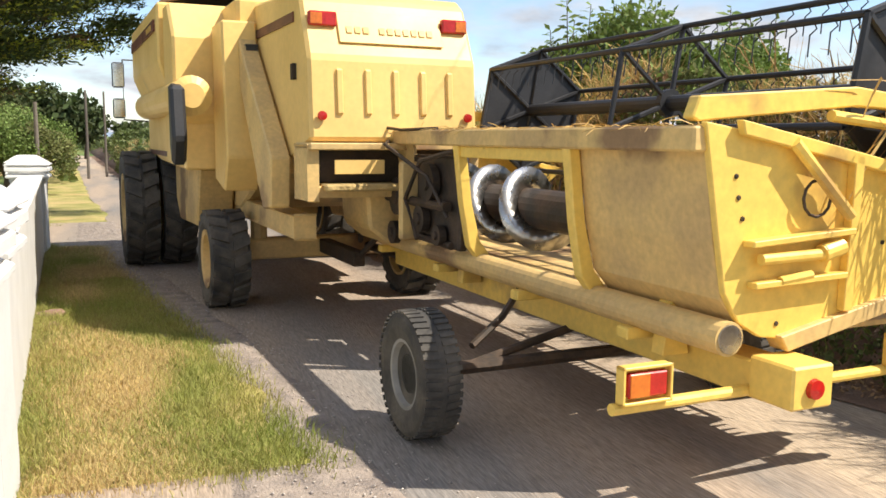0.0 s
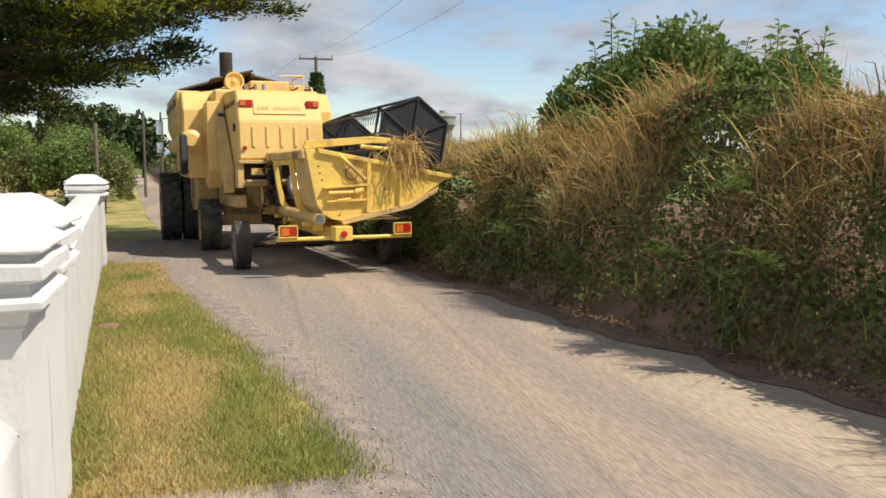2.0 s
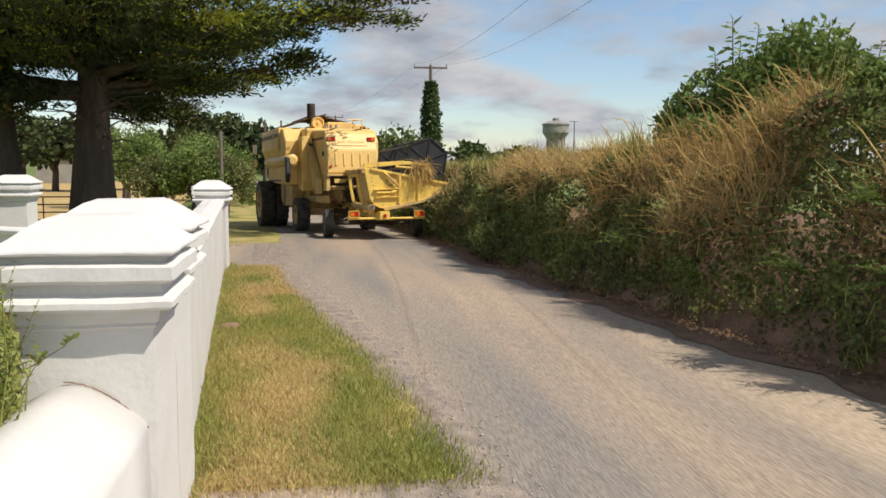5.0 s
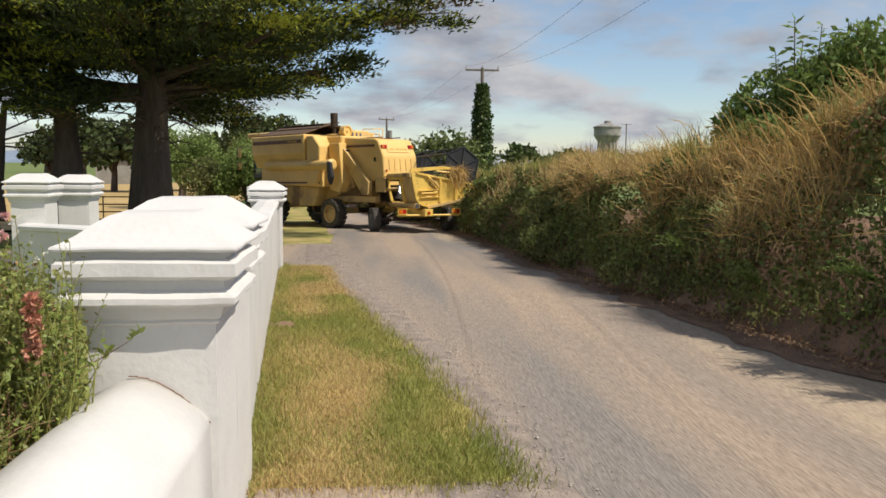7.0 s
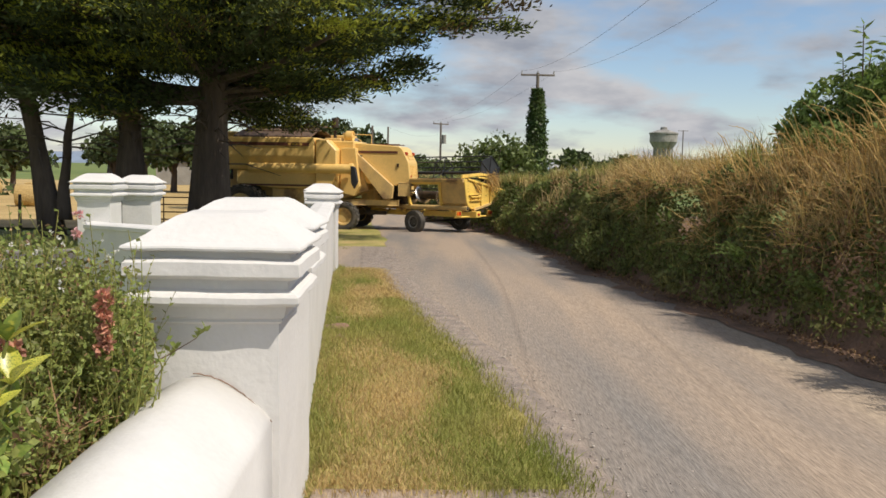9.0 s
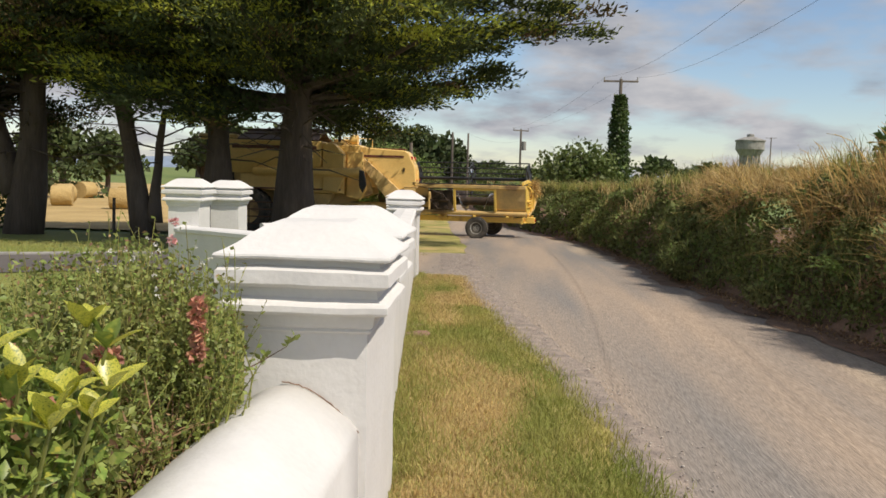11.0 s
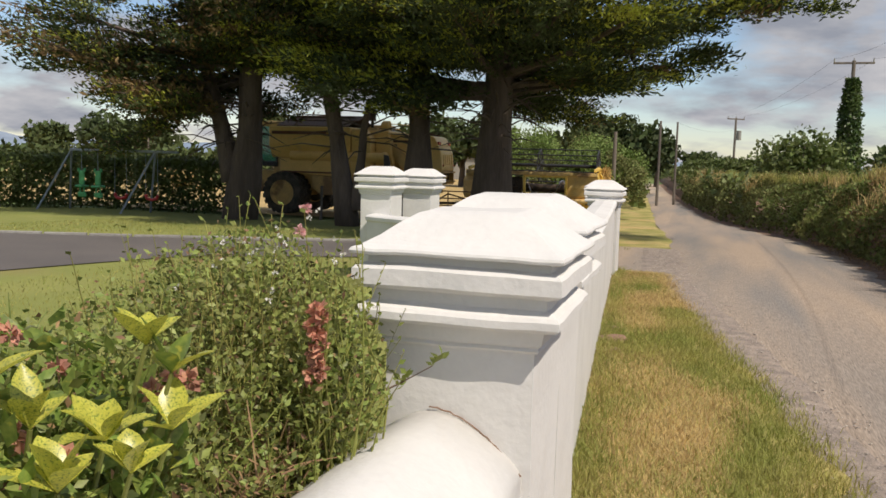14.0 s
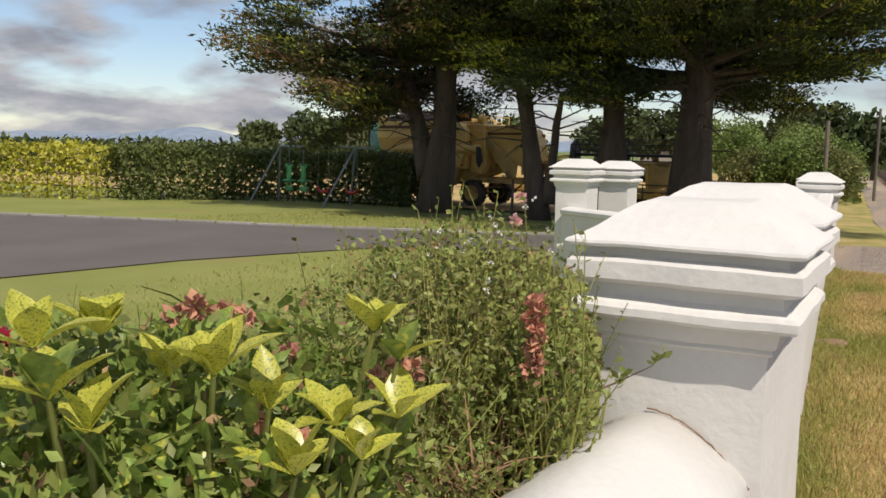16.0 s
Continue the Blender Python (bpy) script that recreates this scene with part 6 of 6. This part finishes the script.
for p in ((-1.02, -1.3, 1.40), (-0.99, -1.28, 1.42), (-1.0, -1.25, 1.40), (-0.74, -1.38, 1.26), (-0.64, -1.38, 1.23), (-0.69, -1.0, 1.28), (-0.66, -0.98, 1.27), (-1.04, -1.08, 1.36), (-0.72, -1.02, 1.25), (-0.9, -1.1, 1.3), (-1.08, -1.1, 1.37)):
    bloom(low_roses, p, 0.04, "petal_faded")["label"] = "withered coral bloom"
bloom(low_roses, (-1.13, -1.6, 1.39), 0.035, "petal_red")["label"] = "crimson rose bloom"
for i in range(26):
    bloom(roses, (-0.86 + rng.normal() * 0.14, -0.22 + rng.normal() * 0.16, 1.44 + rng.normal() * 0.06), 0.016, "petal_white", 8)["label"] = "tiny white blossom"


# ------------------------------------------------------------ garden and field things
def swing_set():
    e = empty("swing_set", "garden swing set with green glider and red seats", "swing set")
    z = gz(21.5)
    y = 21.3
    for x in (-20.6, -17.3):
        for s in (-1, 1):
            part("leg", rod(bmesh.new(), (x - 0.35 * 1, y + s * 0.8, z - 0.05), (x + 0.45, y, z + 2.05), 0.035), M["blue_steel"], e)
    part("top_beam", rod(bmesh.new(), (-20.2, y, z + 2.03), (-16.0, y, z + 2.03), 0.04), M["blue_steel"], e)
    G = M["green_plastic"]
    for x in (-19.75, -19.1):
        g = bmesh.new()
        box(g, x - 0.10, x + 0.10, y - 0.05, y + 0.05, z + 0.85, z + 1.35, 0.03)
        part("glider_back", g, G, e, "green plastic glider back")
        part("glider_seat", box(bmesh.new(), x - 0.17, x + 0.17, y - 0.18, y + 0.18, z + 0.78, z + 0.86, 0.03), G, e)
        part("foot_rest", box(bmesh.new(), x - 0.16, x + 0.16, y - 0.05, y + 0.05, z + 0.45, z + 0.62, 0.03), G, e)
        for s in (-1, 1):
            part("handle", box(bmesh.new(), x + s * 0.12 - 0.03, x + s * 0.12 + 0.03, y - 0.04, y + 0.04, z + 1.3, z + 1.42, 0.01), G, e)
            part("glider_rod", rod(bmesh.new(), (x + s * 0.08, y, z + 0.5), (x + s * 0.08, y, z + 0.8), 0.025), G, e)
    for x in (-19.75, -19.1):
        part("hanger", rod(bmesh.new(), (x, y, z + 1.35), (x, y, z + 2.0), 0.012, seg=6), M["blue_steel"], e)
    for x in (-18.2, -17.0):
        bm = tube(bmesh.new(), [(x - 0.24, y, z + 0.62), (x - 0.18, y, z + 0.50), (x, y, z + 0.46), (x + 0.18, y, z + 0.50), (x + 0.24, y, z + 0.62)], 0.05, 8)
        part("seat", bm, M["red_plastic"], e, "red plastic swing seat")
        for s in (-1, 1):
            part("chain", rod(bmesh.new(), (x + s * 0.24, y, z + 0.6), (x + s * 0.22, y, z + 2.0), 0.008, seg=5), M["blue_steel"], e)
    return e


swing_set()
bm = bmesh.new()
bmesh.ops.create_icosphere(bm, subdivisions=3, radius=0.12)
for v in bm.verts:
    v.co *= 1 + 0.012 * noise.noise(v.co * 30)
bm.transform(Matrix.Translation((-23.6, 19.0, gz(19) + 0.115)))
tagged(part("ball", bm, M["white"], smooth=True), "small white ball lying on the lawn", "ball")


def bale(x, y, yaw, r=0.62, w=1.2):
    bm = lathe(bmesh.new(), [(-w / 2, 0.02), (-w / 2, r * 0.5), (-w / 2 + 0.01, r * 0.93), (-w / 2 + 0.05, r), (-w / 4, r * 1.01), (0, r * 0.99), (w / 4, r * 1.01), (w / 2 - 0.05, r), (w / 2 - 0.01, r * 0.93), (w / 2, r * 0.5), (w / 2, 0.02)], seg=30)
    for v in bm.verts:
        v.co += v.co.normalized() * 0.03 * noise.noise(v.co * 5 + Vector((x, y, 0)))
    bm.transform(Matrix.Translation((x, y, gz(y) + r - 0.03)) @ Matrix.Rotation(radians(yaw), 4, "Z"))
    return tagged(part("straw_bale", bm, M["stubble"]), "round golden straw bale on the stubble", "bale", "straw bales")


for bx, by, ya in ((-25.5, 46, 20), (-27.5, 50, 60), (-23.0, 49, 100), (-21.0, 44, 15), (-30, 58, 75), (-34, 48, 5), (-15, 60, 30), (-11.0, 61, 80), (-44, 62, 10)):
    bale(bx, by, ya)


def field_gate():
    e = empty("field_gate", "rusty tubular field gate between the trees", "gate")
    y, z = 23.6, gz(23.6)
    for x in (-9.2, -5.9):
        part("upright", rod(bmesh.new(), (x, y, z + 0.1), (x, y, z + 1.15), 0.03), M["rust"], e)
    part("upright", rod(bmesh.new(), (-7.55, y, z + 0.15), (-7.55, y, z + 1.12), 0.02), M["rust"], e)
    for i in range(5):
        part("rail", rod(bmesh.new(), (-9.2, y, z + 0.18 + i * 0.23), (-5.9, y, z + 0.18 + i * 0.23), 0.02), M["rust"], e)
    return e


field_gate()
for px, py in ((-9.4, 23.6), (-12.3, 24.2), (-15.0, 24.6)):
    bm = rod(bmesh.new(), (px, py, gz(py) - 0.3), (px + 0.03, py, gz(py) + 1.1), 0.06, 0.05, 8)
    tagged(part("fence_post", bm, M["pole"]), "weathered wooden fence post at the field edge", "fence post", "fence posts")


def shed():
    e = empty("shed", "grey far shed with a slate roof behind the field", "shed")
    part("walls", box(bmesh.new(), -30.5, -25.5, 98, 103, -1.0, 2.2, 0.02), M["concrete"], e)
    part("roof", prism(bmesh.new(), [(-31, 2.15), (-28, 4.0), (-25, 2.15)], 1, 97.7, 103.3, 0.02), M["blue_steel"], e, "slate blue pitched roof")
    return e


shed()


# ------------------------------------------------------------ what moves
combine_ob, combine_wheels = combine()
trailer_ob, trailer_wheels = header_trailer()
header_ob = cutting_header()

# time, middle of the rear axle, heading to the left of +y in degrees
COMBINE_ROWS = [(0, 2.35, 6.1, 5), (0.5, 2.2, 8.2, 5), (1, 2.05, 10.3, 5), (1.5, 1.95, 12.5, 5), (2.5, 1.65, 16.4, 5), (3.5, 1.38, 20.0, 5), (4.5, 1.2, 22.8, 9), (5.5, 1.0, 24.9, 17), (6.5, 0.4, 26.5, 30),
                (7, 0.2, 27.1, 40), (7.5, -0.3, 27.6, 50), (8, -0.85, 27.95, 61), (8.5, -1.4, 28.15, 71), (9, -2.0, 28.2, 79), (10, -3.3, 28.2, 88), (11.5, -5.8, 28.0, 91), (13, -9.3, 27.9, 91), (14, -11.2, 27.9, 90), (15, -13.1, 27.9, 89), (16, -15.2, 28.0, 88)]
TRAILER_ROWS = [(0, 3.25, 1.62, 5), (0.2, 3.12, 2.40, 5), (0.5, 2.98, 3.92, 4), (1, 2.71, 6.28, 4.5), (1.5, 2.53, 8.5, 4.5), (2.5, 2.28, 12.6, 5), (3.5, 2.1, 16.2, 6), (4.5, 2.1, 19.0, 6), (5.5, 2.05, 21.3, 7), (6.5, 1.9, 23.2, 10),
                (7, 1.95, 24.1, 14), (7.5, 1.98, 24.95, 19), (8, 1.9, 25.7, 27), (8.5, 1.55, 26.3, 37), (9, 1.15, 26.8, 48), (10, 0.3, 27.3, 66), (11.5, -0.35, 27.4, 82), (13, -2.7, 27.5, 88), (14, -4.8, 27.6, 90), (15, -6.9, 27.7, 90), (16, -9.0, 27.8, 89)]


def spline(rows, t):
    """Smooth values between rows."""
    a = np.array(rows, float)
    T, V = a[:, 0], a[:, 1:]
    m = np.gradient(V, T, axis=0)
    i = int(np.clip(np.searchsorted(T, t) - 1, 0, len(T) - 2))
    h = T[i + 1] - T[i]
    u = (t - T[i]) / h
    return ((2 * u**3 - 3 * u**2 + 1) * V[i] + (u**3 - 2 * u**2 + u) * h * m[i] + (-2 * u**3 + 3 * u**2) * V[i + 1] + (u**3 - u**2) * h * m[i + 1])


def vehicle_pose(rows, t, ahead):
    x, y, yaw = spline(rows, t)
    s, c = math.sin(radians(yaw)), math.cos(radians(yaw))
    y0, y1 = y - 1.6 * c, y + 1.6 * c
    tilt = math.degrees(math.atan2(gz(y1) - gz(y0), 3.2)) if abs(c) > 0.2 else 0.0
    return pose(x - s * ahead, y + c * ahead, gz(y + c * ahead) + 0.012, tilt, 0, yaw)


def motions():
    for ob, rows, ahead in ((combine_ob, COMBINE_ROWS, 3.6), (trailer_ob, TRAILER_ROWS, 0.0), (header_ob, TRAILER_ROWS, 0.0)):
        walk(ob, [(i / 4, vehicle_pose(rows, i / 4, ahead)) for i in range(65)])
    for wheels, rows in ((combine_wheels, COMBINE_ROWS), (trailer_wheels, TRAILER_ROWS)):
        run, dist, last = [], 0.0, None
        for i in range(161):
            p = spline(rows, i / 10)[:2]
            if last is not None:
                dist += float(np.hypot(*(p - last)))
            last = p
            run.append(dist)
        for w in wheels:
            r, at = w["spin"], w.location.copy()
            walk(w, [(i / 10, pose(at.x, at.y, at.z, -math.degrees(run[i] / r))) for i in range(161)])


motions()
